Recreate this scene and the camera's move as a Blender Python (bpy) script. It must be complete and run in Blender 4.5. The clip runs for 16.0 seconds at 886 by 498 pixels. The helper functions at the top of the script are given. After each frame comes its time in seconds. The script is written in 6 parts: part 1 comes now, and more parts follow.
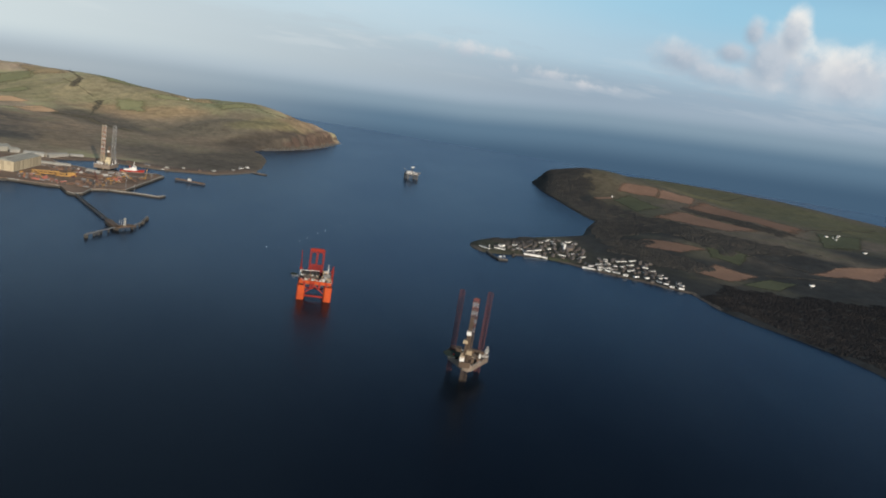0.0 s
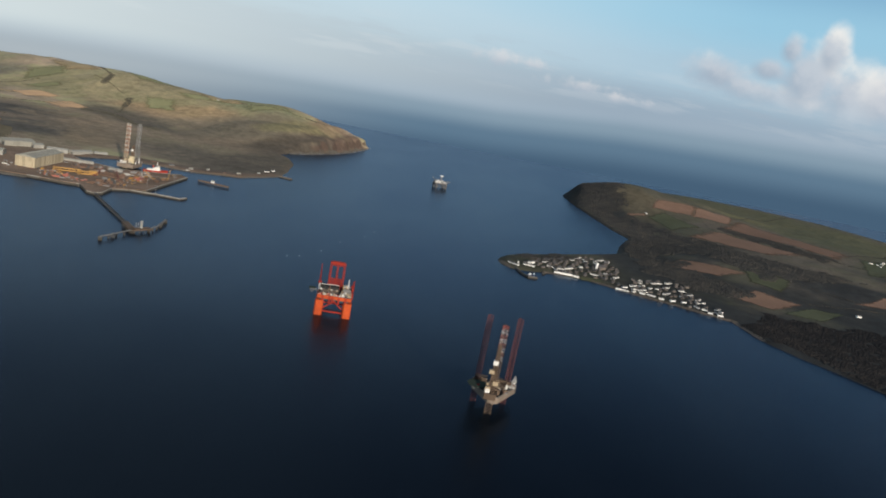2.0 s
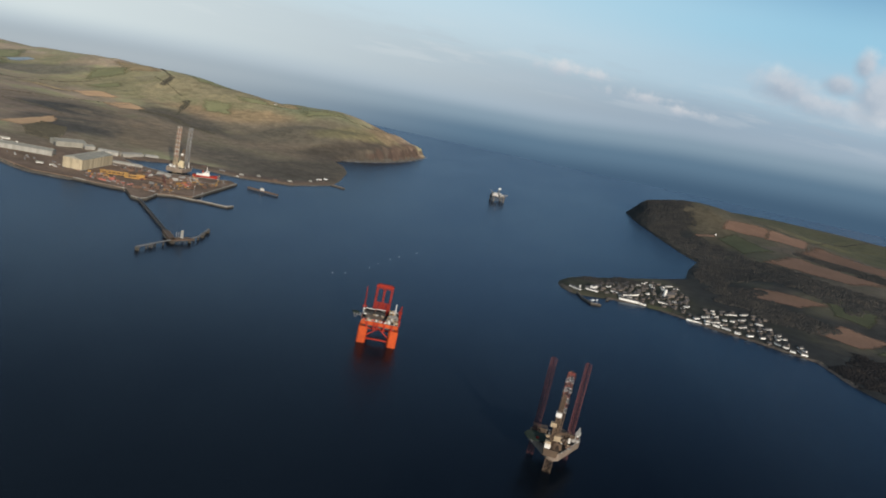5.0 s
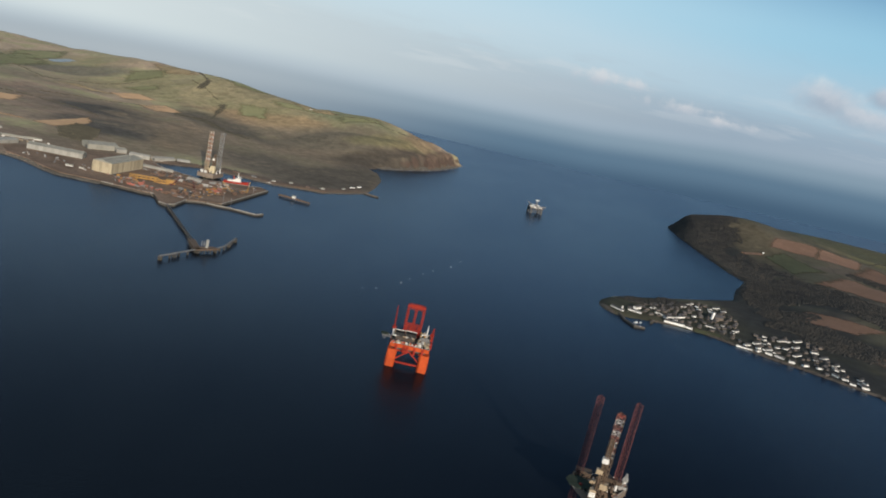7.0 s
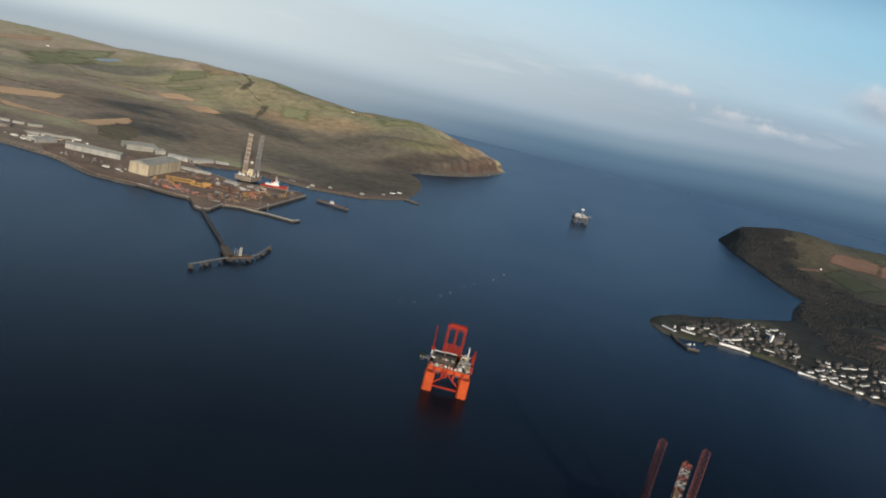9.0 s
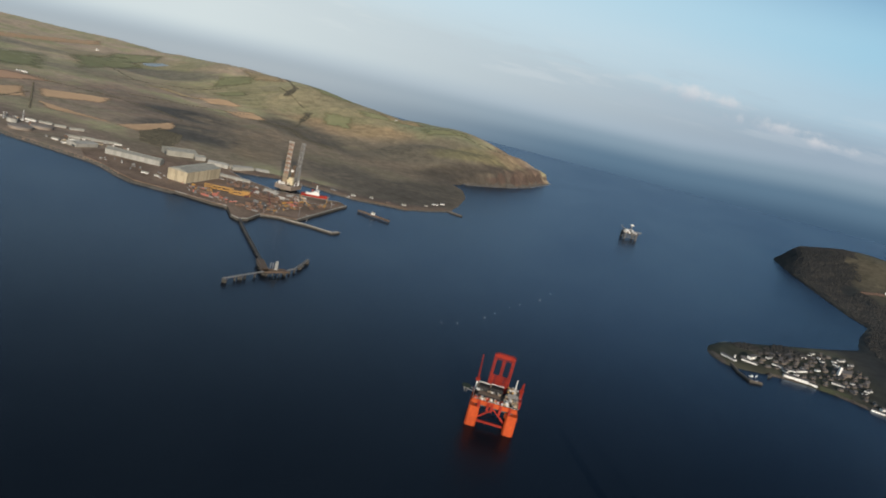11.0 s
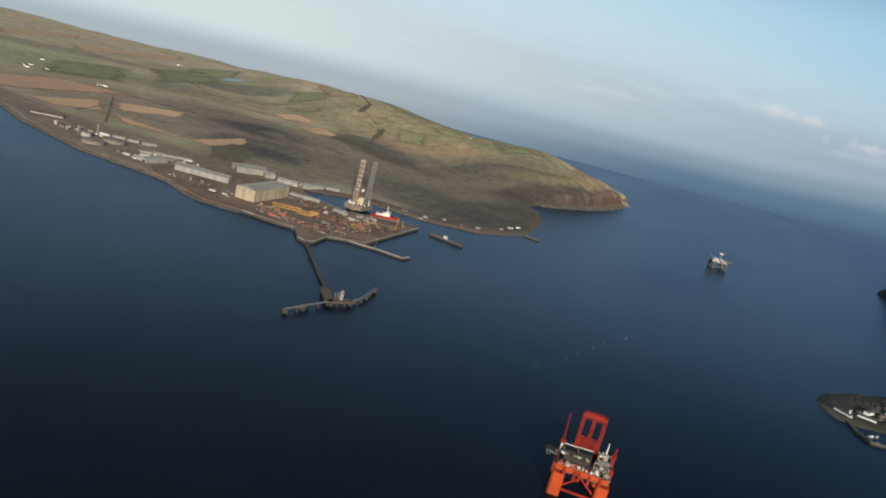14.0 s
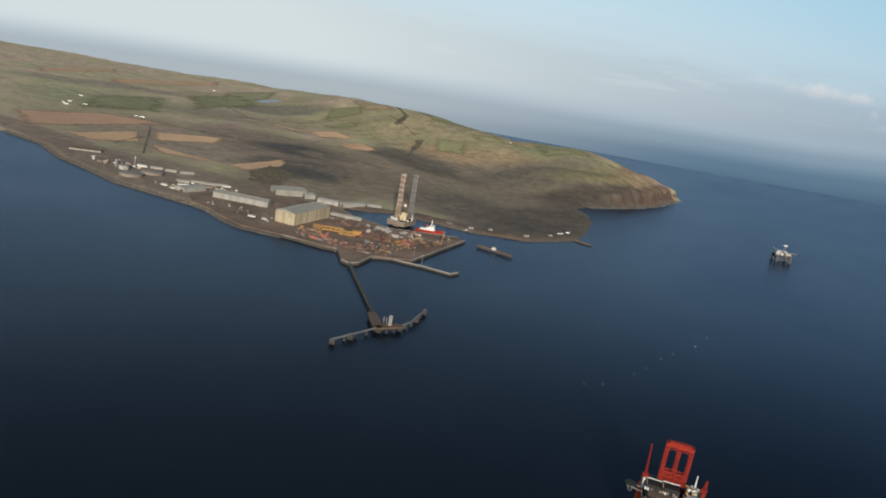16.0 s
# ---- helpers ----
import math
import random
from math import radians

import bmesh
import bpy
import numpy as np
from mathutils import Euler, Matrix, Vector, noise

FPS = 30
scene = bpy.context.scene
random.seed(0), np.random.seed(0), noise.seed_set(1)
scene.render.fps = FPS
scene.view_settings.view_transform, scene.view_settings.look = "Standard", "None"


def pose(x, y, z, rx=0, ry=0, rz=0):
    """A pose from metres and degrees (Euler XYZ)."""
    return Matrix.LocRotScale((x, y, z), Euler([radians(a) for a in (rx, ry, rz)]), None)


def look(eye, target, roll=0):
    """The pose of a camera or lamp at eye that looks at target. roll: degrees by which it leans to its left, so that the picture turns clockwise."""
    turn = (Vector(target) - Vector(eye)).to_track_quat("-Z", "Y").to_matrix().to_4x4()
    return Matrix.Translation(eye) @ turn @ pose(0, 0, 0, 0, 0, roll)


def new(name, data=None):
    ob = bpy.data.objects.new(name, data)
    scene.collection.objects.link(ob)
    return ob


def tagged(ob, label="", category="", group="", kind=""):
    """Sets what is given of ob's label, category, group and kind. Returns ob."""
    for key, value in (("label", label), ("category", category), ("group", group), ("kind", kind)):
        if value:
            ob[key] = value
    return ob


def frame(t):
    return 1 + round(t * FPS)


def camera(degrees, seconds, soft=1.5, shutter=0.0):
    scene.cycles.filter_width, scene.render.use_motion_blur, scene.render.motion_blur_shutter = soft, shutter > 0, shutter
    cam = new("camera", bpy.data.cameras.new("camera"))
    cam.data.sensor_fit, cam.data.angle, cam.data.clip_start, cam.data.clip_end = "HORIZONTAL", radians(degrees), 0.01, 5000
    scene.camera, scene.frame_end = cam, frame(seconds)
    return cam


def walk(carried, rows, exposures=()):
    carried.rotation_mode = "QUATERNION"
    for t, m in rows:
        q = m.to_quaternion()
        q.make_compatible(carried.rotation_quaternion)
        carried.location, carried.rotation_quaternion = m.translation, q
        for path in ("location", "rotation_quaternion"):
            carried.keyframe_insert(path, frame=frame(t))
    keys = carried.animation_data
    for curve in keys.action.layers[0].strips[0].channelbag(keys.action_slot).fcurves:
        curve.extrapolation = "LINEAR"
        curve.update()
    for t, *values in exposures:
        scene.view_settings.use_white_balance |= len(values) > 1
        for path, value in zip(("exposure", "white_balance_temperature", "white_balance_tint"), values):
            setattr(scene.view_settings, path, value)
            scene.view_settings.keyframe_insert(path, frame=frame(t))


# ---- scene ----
# ---- camera ----
cam = camera(60.66, 16.0, soft=1.9)
walk(cam, [
    (0.0, look((0.00, 0.00, 385.85), (0.00, 977.07, 172.94), 9.561)),
    (0.5, look((-1.51, 19.38, 385.79), (-9.48, 996.36, 172.62), 10.428)),
    (1.0, look((-3.04, 38.56, 385.78), (-20.15, 1015.65, 173.64), 11.181)),
    (1.5, look((-4.66, 57.36, 385.74), (-29.12, 1034.78, 175.87), 11.353)),
    (2.0, look((-6.50, 76.07, 385.58), (-41.81, 1053.14, 175.61), 11.291)),
    (2.5, look((-8.61, 95.03, 385.36), (-57.43, 1070.99, 172.94), 11.431)),
    (3.0, look((-10.87, 114.13, 385.00), (-71.62, 1089.19, 171.54), 11.553)),
    (3.5, look((-13.31, 133.34, 384.57), (-86.57, 1107.71, 171.87), 11.874)),
    (4.0, look((-15.93, 152.61, 384.12), (-101.03, 1126.08, 171.75), 12.361)),
    (6.5, look((-33.88, 246.67, 382.74), (-172.96, 1213.25, 167.39), 12.644)),
    (7.0, look((-38.23, 264.46, 382.07), (-189.59, 1229.38, 167.57), 13.268)),
    (7.5, look((-42.96, 281.92, 381.50), (-206.25, 1244.83, 166.68), 13.456)),
    (8.0, look((-48.26, 299.33, 381.16), (-223.17, 1259.59, 163.65), 13.555)),
    (8.5, look((-53.87, 316.70, 380.97), (-241.52, 1274.00, 161.06), 13.705)),
    (9.0, look((-59.76, 334.03, 380.83), (-261.03, 1288.04, 158.69), 13.917)),
    (11.5, look((-97.09, 420.46, 377.15), (-364.11, 1357.42, 151.73), 14.944)),
    (12.0, look((-104.74, 436.87, 376.73), (-387.03, 1369.09, 150.26), 15.414)),
    (12.5, look((-112.43, 452.99, 376.29), (-408.98, 1380.81, 149.99), 15.702)),
    (13.0, look((-120.23, 468.71, 375.66), (-431.22, 1391.77, 149.31), 15.779)),
    (13.5, look((-128.36, 484.21, 374.82), (-455.20, 1401.56, 147.57), 15.520)),
    (14.0, look((-136.77, 499.54, 373.91), (-478.44, 1411.38, 146.27), 14.865)),
    (14.5, look((-145.42, 514.73, 373.06), (-501.27, 1420.62, 143.43), 14.030)),
    (15.0, look((-154.26, 529.65, 372.34), (-525.40, 1429.59, 143.52), 12.906)),
    (15.5, look((-163.24, 544.37, 371.74), (-547.77, 1438.59, 142.62), 11.726)),
    (16.0, look((-172.40, 559.08, 371.20), (-568.09, 1447.62, 139.00), 10.453)),
])

# ---- light: low afternoon sun behind the camera, hazy sky with broken cloud ----
TO_SUN = Vector((0.50, -0.87, 0.0)).normalized()
SUN_HEIGHT = radians(16)
world = bpy.data.worlds.new("world")
scene.world = world
world.use_nodes = True


def node(tree, kind, x=0, y=0, **values):
    n = tree.nodes.new(kind)
    n.location = (x, y)
    for key, value in values.items():
        n.inputs[key].default_value = value
    return n


def ramp(tree, source, stops, smooth=True):
    n = tree.nodes.new("ShaderNodeValToRGB")
    n.color_ramp.interpolation = "EASE" if smooth else "LINEAR"
    while len(n.color_ramp.elements) < len(stops):
        n.color_ramp.elements.new(0.5)
    for e, (at, c) in zip(n.color_ramp.elements, stops):
        e.position, e.color = at, (c if len(c) == 4 else (*c, 1)) if isinstance(c, tuple) else (c, c, c, 1)
    tree.links.new(source, n.inputs[0])
    return n.outputs[0]


def math_node(tree, op, a, b=0.0, c=0.0, clamp=False):
    n = tree.nodes.new("ShaderNodeMath")
    n.operation, n.use_clamp = op, clamp
    for slot, v in zip(n.inputs, (a, b, c)):
        if isinstance(v, (int, float)):
            slot.default_value = v
        else:
            tree.links.new(v, slot)
    return n.outputs[0]


def mixed(tree, factor, a, b, blend="MIX"):
    n = tree.nodes.new("ShaderNodeMix")
    n.data_type, n.blend_type = "RGBA", blend
    for slot, v in ((n.inputs[0], factor), (n.inputs[6], a), (n.inputs[7], b)):
        if isinstance(v, tuple):
            slot.default_value = (*v, 1) if len(v) == 3 else v
        elif isinstance(v, (int, float)):
            slot.default_value = v
        else:
            tree.links.new(v, slot)
    return n.outputs[2]


def build_sky():
    t = world.node_tree
    t.nodes.clear()
    sky = t.nodes.new("ShaderNodeTexSky")
    sky.sky_type, sky.sun_disc = "NISHITA", False
    sky.sun_elevation, sky.sun_rotation = SUN_HEIGHT, math.atan2(TO_SUN.x, TO_SUN.y)
    sky.air_density, sky.dust_density = 1.0, 1.2
    where = t.nodes.new("ShaderNodeTexCoord").outputs["Generated"]
    xyz = t.nodes.new("ShaderNodeSeparateXYZ")
    t.links.new(where, xyz.inputs[0])
    x, y, z = xyz.outputs
    blue = mixed(t, 1.0, sky.outputs[0], (SKY_GAIN, SKY_GAIN, SKY_GAIN), "MULTIPLY")
    up = math_node(t, "ADD", math_node(t, "MULTIPLY", z, 1.6), 0.5, clamp=True)
    west = math_node(t, "MULTIPLY_ADD", x, -1.0, 0.16, clamp=True)
    east = math_node(t, "MULTIPLY", x, 0.055, clamp=True)
    clear = mixed(t, 0.85, blue, ramp(t, up, [(0.5, (0.30, 0.40, 0.52)), (0.545, (0.315, 0.435, 0.575)), (0.60, (0.41, 0.58, 0.73)), (0.72, (0.32, 0.60, 0.79)), (0.86, (0.15, 0.35, 0.57)), (1.0, (0.055, 0.14, 0.27))]))
    # streaks of cloud, flattened towards the horizon
    flat = t.nodes.new("ShaderNodeCombineXYZ")
    lift = math_node(t, "ADD", math_node(t, "ABSOLUTE", z), 0.11)
    t.links.new(math_node(t, "DIVIDE", x, lift), flat.inputs[0])
    t.links.new(math_node(t, "DIVIDE", y, lift), flat.inputs[1])
    cloud = node(t, "ShaderNodeTexNoise", Scale=0.75, Detail=8.0, Roughness=0.6)
    t.links.new(flat.outputs[0], cloud.inputs["Vector"])
    streak = ramp(t, cloud.outputs[0], [(0.49, 0.0), (0.60, 1.0)])
    band = ramp(t, up, [(0.51, 0.0), (0.535, 1.0), (0.575, 1.0), (0.63, 0.2), (0.75, 0.05)])
    covered = mixed(t, math_node(t, "MULTIPLY", math_node(t, "MULTIPLY", streak, band), math_node(t, "MULTIPLY_ADD", west, 0.30, 0.20)), clear, (0.65, 0.68, 0.715))
    under = ramp(t, cloud.outputs[0], [(0.36, 1.0), (0.46, 0.0)])
    covered = mixed(t, math_node(t, "MULTIPLY", math_node(t, "MULTIPLY", under, band), 0.42), covered, (0.36, 0.44, 0.53))
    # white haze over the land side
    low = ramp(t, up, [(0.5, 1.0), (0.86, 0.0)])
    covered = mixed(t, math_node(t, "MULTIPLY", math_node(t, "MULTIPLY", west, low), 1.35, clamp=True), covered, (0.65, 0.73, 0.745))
    # pale upper west sky, mostly unseen, added to brighten the sea's reflection
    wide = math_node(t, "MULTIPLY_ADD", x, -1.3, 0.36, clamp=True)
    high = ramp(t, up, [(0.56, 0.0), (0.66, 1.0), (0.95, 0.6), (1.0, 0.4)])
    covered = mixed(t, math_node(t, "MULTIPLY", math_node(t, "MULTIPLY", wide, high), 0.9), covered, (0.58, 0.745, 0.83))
    # heaped clouds standing over the sea in the east
    puff = node(t, "ShaderNodeTexNoise", Scale=11.0, Detail=7.0, Roughness=0.55)
    t.links.new(where, puff.inputs["Vector"])
    rough = math_node(t, "MULTIPLY_ADD", puff.outputs[0], 2.2, -1.0)
    for cx, cz, rx, rz in ((0.400, 0.070, 0.042, 0.040), (0.300, 0.060, 0.060, 0.018), (0.252, 0.072, 0.044, 0.030), (0.305, 0.090, 0.026, 0.017), (0.321, 0.115, 0.016, 0.022), (0.347, 0.088, 0.036, 0.042), (0.362, 0.121, 0.016, 0.028), (0.438, 0.072, 0.034, 0.042), (0.54, 0.09, 0.07, 0.05)):
        u = math_node(t, "DIVIDE", math_node(t, "SUBTRACT", x, cx), rx)
        v = math_node(t, "DIVIDE", math_node(t, "SUBTRACT", z, cz), rz)
        far = math_node(t, "SQRT", math_node(t, "ADD", math_node(t, "MULTIPLY", u, u), math_node(t, "MULTIPLY", v, v)))
        heap = ramp(t, math_node(t, "MULTIPLY_ADD", math_node(t, "SUBTRACT", math_node(t, "ADD", rough, 1.0), far), 0.5, 0.3, clamp=True), [(0.24, 0.0), (0.62, 0.96)])
        tone = ramp(t, math_node(t, "ADD", math_node(t, "MULTIPLY_ADD", v, 0.16, 0.10), math_node(t, "ADD", math_node(t, "MULTIPLY", puff.outputs[0], 0.75), math_node(t, "MULTIPLY", u, 0.09)), clamp=True), [(0.32, (0.37, 0.44, 0.53)), (0.47, (0.55, 0.59, 0.65)), (0.66, (0.90, 0.87, 0.83))])
        covered = mixed(t, math_node(t, "MULTIPLY", heap, ramp(t, up, [(0.535, 0.0), (0.62, 0.92)])), covered, tone)
    # small sunlit clouds low over the open sea
    curl = node(t, "ShaderNodeTexNoise", Scale=42.0, Detail=6.0, Roughness=0.6)
    t.links.new(where, curl.inputs["Vector"])
    ragged = math_node(t, "MULTIPLY_ADD", curl.outputs[0], 3.2, -1.6)
    for cx, cz, rx, rz in ((-0.012, 0.045, 0.040, 0.013), (0.032, 0.045, 0.030, 0.009), (0.095, 0.031, 0.050, 0.011), (0.150, 0.024, 0.040, 0.008)):
        u = math_node(t, "DIVIDE", math_node(t, "SUBTRACT", x, cx), rx)
        v = math_node(t, "DIVIDE", math_node(t, "SUBTRACT", z, cz), rz)
        far = math_node(t, "SQRT", math_node(t, "ADD", math_node(t, "MULTIPLY", u, u), math_node(t, "MULTIPLY", v, v)))
        wisp = ramp(t, math_node(t, "MULTIPLY_ADD", math_node(t, "SUBTRACT", math_node(t, "ADD", ragged, 0.9), far), 0.4, 0.3, clamp=True), [(0.24, 0.0), (0.70, 0.58)])
        covered = mixed(t, wisp, covered, ramp(t, math_node(t, "MULTIPLY_ADD", v, 0.25, 0.5, clamp=True), [(0.25, (0.42, 0.48, 0.57)), (0.65, (0.74, 0.73, 0.74))]))
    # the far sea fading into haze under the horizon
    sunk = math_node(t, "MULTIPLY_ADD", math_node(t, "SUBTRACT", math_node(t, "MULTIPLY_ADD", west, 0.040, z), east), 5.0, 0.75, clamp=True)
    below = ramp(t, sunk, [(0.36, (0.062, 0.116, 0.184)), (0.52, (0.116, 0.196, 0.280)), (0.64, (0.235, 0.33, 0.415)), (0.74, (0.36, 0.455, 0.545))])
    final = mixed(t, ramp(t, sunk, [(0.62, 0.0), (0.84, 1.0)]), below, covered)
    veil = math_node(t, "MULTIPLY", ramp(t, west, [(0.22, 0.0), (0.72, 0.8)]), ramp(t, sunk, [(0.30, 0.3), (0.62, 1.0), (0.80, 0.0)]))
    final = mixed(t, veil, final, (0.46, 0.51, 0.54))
    # the sky is deepest overhead and at right angles to the sun
    # unseen upper east sky, darkened to dim the sea that reflects it
    deep = math_node(t, "MULTIPLY", ramp(t, math_node(t, "ADD", x, 0.1, clamp=True), [(0.0, 0.0), (0.38, 1.0)]), ramp(t, up, [(0.785, 0.0), (0.90, 0.7)]))
    final = mixed(t, deep, final, (0.05, 0.09, 0.15))
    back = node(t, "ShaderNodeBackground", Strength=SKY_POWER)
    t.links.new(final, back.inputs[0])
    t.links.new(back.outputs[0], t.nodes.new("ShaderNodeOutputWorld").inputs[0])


SKY_GAIN, SKY_POWER = 0.10, 1.0
build_sky()
sun = new("sun", bpy.data.lights.new("sun", "SUN"))
sun.data.energy, sun.data.angle, sun.data.color = 4.9, radians(0.6), (1.0, 0.89, 0.75)
sun.matrix_world = look((TO_SUN * math.cos(SUN_HEIGHT) + Vector((0, 0, math.sin(SUN_HEIGHT)))) * 3000, (0, 0, 0))


# ---- materials ----
def surface(name, colours, scale=1.0, rough=0.8, metal=0.0, bump=0.0, bump_scale=4.0, stain=0.35, per_object=0.0, spec=0.5, upright=1.0, rim=False):
    """A surface that varies at two sizes: grain of `scale` metres and stains eight times as large."""
    m = bpy.data.materials.new(name)
    m.use_nodes = True
    t = m.node_tree
    shader = t.nodes["Principled BSDF"]
    where = t.nodes.new("ShaderNodeTexCoord").outputs["Object"]
    if upright != 1.0:
        long_way = t.nodes.new("ShaderNodeMapping")
        long_way.inputs["Scale"].default_value = (1, 1, upright)
        t.links.new(where, long_way.inputs[0])
        where = long_way.outputs[0]
    fine = node(t, "ShaderNodeTexNoise", Scale=1.0 / scale, Detail=6.0, Roughness=0.62)
    wide = node(t, "ShaderNodeTexNoise", Scale=0.125 / scale, Detail=4.0)
    for n in (fine, wide):
        t.links.new(where, n.inputs["Vector"])
    k = len(colours) - 1
    base = ramp(t, fine.outputs[0], [(0.3 + 0.4 * i / max(k, 1), c) for i, c in enumerate(colours)], False) if k else None
    dark = tuple(v * (1 - stain) for v in colours[0])
    tone = ramp(t, wide.outputs[0], [(0.35, 1.0), (0.65, 0.0)])
    colour = mixed(t, math_node(t, "MULTIPLY", tone, stain), base if base else colours[0], dark)
    if per_object:
        info = t.nodes.new("ShaderNodeObjectInfo")
        hue = node(t, "ShaderNodeHueSaturation")
        t.links.new(math_node(t, "MULTIPLY_ADD", info.outputs["Random"], per_object, 1 - per_object / 2), hue.inputs["Value"])
        t.links.new(colour, hue.inputs["Color"])
        colour = hue.outputs[0]
    t.links.new(colour, shader.inputs["Base Color"])
    t.links.new(math_node(t, "MULTIPLY_ADD", fine.outputs[0], 0.3, rough - 0.15, clamp=True), shader.inputs["Roughness"])
    shader.inputs["Metallic"].default_value = metal
    shader.inputs["Specular IOR Level"].default_value = spec
    if bump:
        b = node(t, "ShaderNodeBump", Strength=0.6, Distance=bump)
        relief = node(t, "ShaderNodeTexNoise", Scale=1.0 / bump_scale, Detail=5.0)
        t.links.new(where, relief.inputs["Vector"])
        t.links.new(relief.outputs[0], b.inputs["Height"])
        t.links.new(b.outputs[0], shader.inputs["Normal"])
    if rim:
        # thins out raggedly towards the field's border
        border = t.nodes.new("ShaderNodeAttribute")
        border.attribute_name = "rim"
        tufts = node(t, "ShaderNodeTexNoise", Scale=0.035, Detail=6.0, Roughness=0.65)
        t.links.new(where, tufts.inputs["Vector"])
        cover = ramp(t, math_node(t, "MULTIPLY_ADD", tufts.outputs[0], 0.5, math_node(t, "ADD", border.outputs["Fac"], -0.25), clamp=True), [(0.06, 0.0), (0.30, 0.95)])
        mix = t.nodes.new("ShaderNodeMixShader")
        t.links.new(cover, mix.inputs[0])
        t.links.new(t.nodes.new("ShaderNodeBsdfTransparent").outputs[0], mix.inputs[1])
        t.links.new(shader.outputs[0], mix.inputs[2])
        t.links.new(mix.outputs[0], t.nodes["Material Output"].inputs[0])
    return m


def sea_material():
    """Dark water under a ruffled surface that gives back a blue part of the sky."""
    m = bpy.data.materials.new("sea_water")
    m.use_nodes = True
    t = m.node_tree
    t.nodes.clear()
    where = t.nodes.new("ShaderNodeTexCoord").outputs["Object"]
    squash = t.nodes.new("ShaderNodeMapping")
    squash.inputs["Scale"].default_value = (1.0, 0.5, 1.0)
    squash.inputs["Rotation"].default_value = (0, 0, 0.5)
    t.links.new(where, squash.inputs[0])
    slow = node(t, "ShaderNodeTexNoise", Scale=0.0022, Detail=6.0, Roughness=0.6)
    chop = node(t, "ShaderNodeTexNoise", Scale=0.55, Detail=4.0, Roughness=0.6)
    for n in (slow, chop):
        t.links.new(squash.outputs[0], n.inputs["Vector"])
    b = node(t, "ShaderNodeBump", Strength=0.4, Distance=0.8)
    t.links.new(chop.outputs[0], b.inputs["Height"])
    deep = t.nodes.new("ShaderNodeBsdfDiffuse")
    t.links.new(ramp(t, slow.outputs[0], [(0.35, (0.0026, 0.0039, 0.0062)), (0.65, (0.0042, 0.0061, 0.0090))]), deep.inputs[0])
    gloss = t.nodes.new("ShaderNodeBsdfAnisotropic")
    t.links.new(ramp(t, slow.outputs[0], [(0.35, (0.59, 0.72, 0.91)), (0.65, (0.69, 0.82, 0.99))]), gloss.inputs[0])
    gloss.inputs["Roughness"].default_value = 0.24
    edge = node(t, "ShaderNodeFresnel", IOR=1.27)
    for n in (deep, gloss, edge):
        t.links.new(b.outputs[0], n.inputs["Normal"])
    mix = t.nodes.new("ShaderNodeMixShader")
    t.links.new(ramp(t, edge.outputs[0], [(0.0, 0.0), (0.05, 0.030), (0.1, 0.076), (0.2, 0.21), (0.4, 0.298), (0.6, 0.35), (1.0, 0.44)], False), mix.inputs[0])
    t.links.new(deep.outputs[0], mix.inputs[1])
    t.links.new(gloss.outputs[0], mix.inputs[2])
    t.links.new(mix.outputs[0], t.nodes.new("ShaderNodeOutputMaterial").inputs[0])
    return m


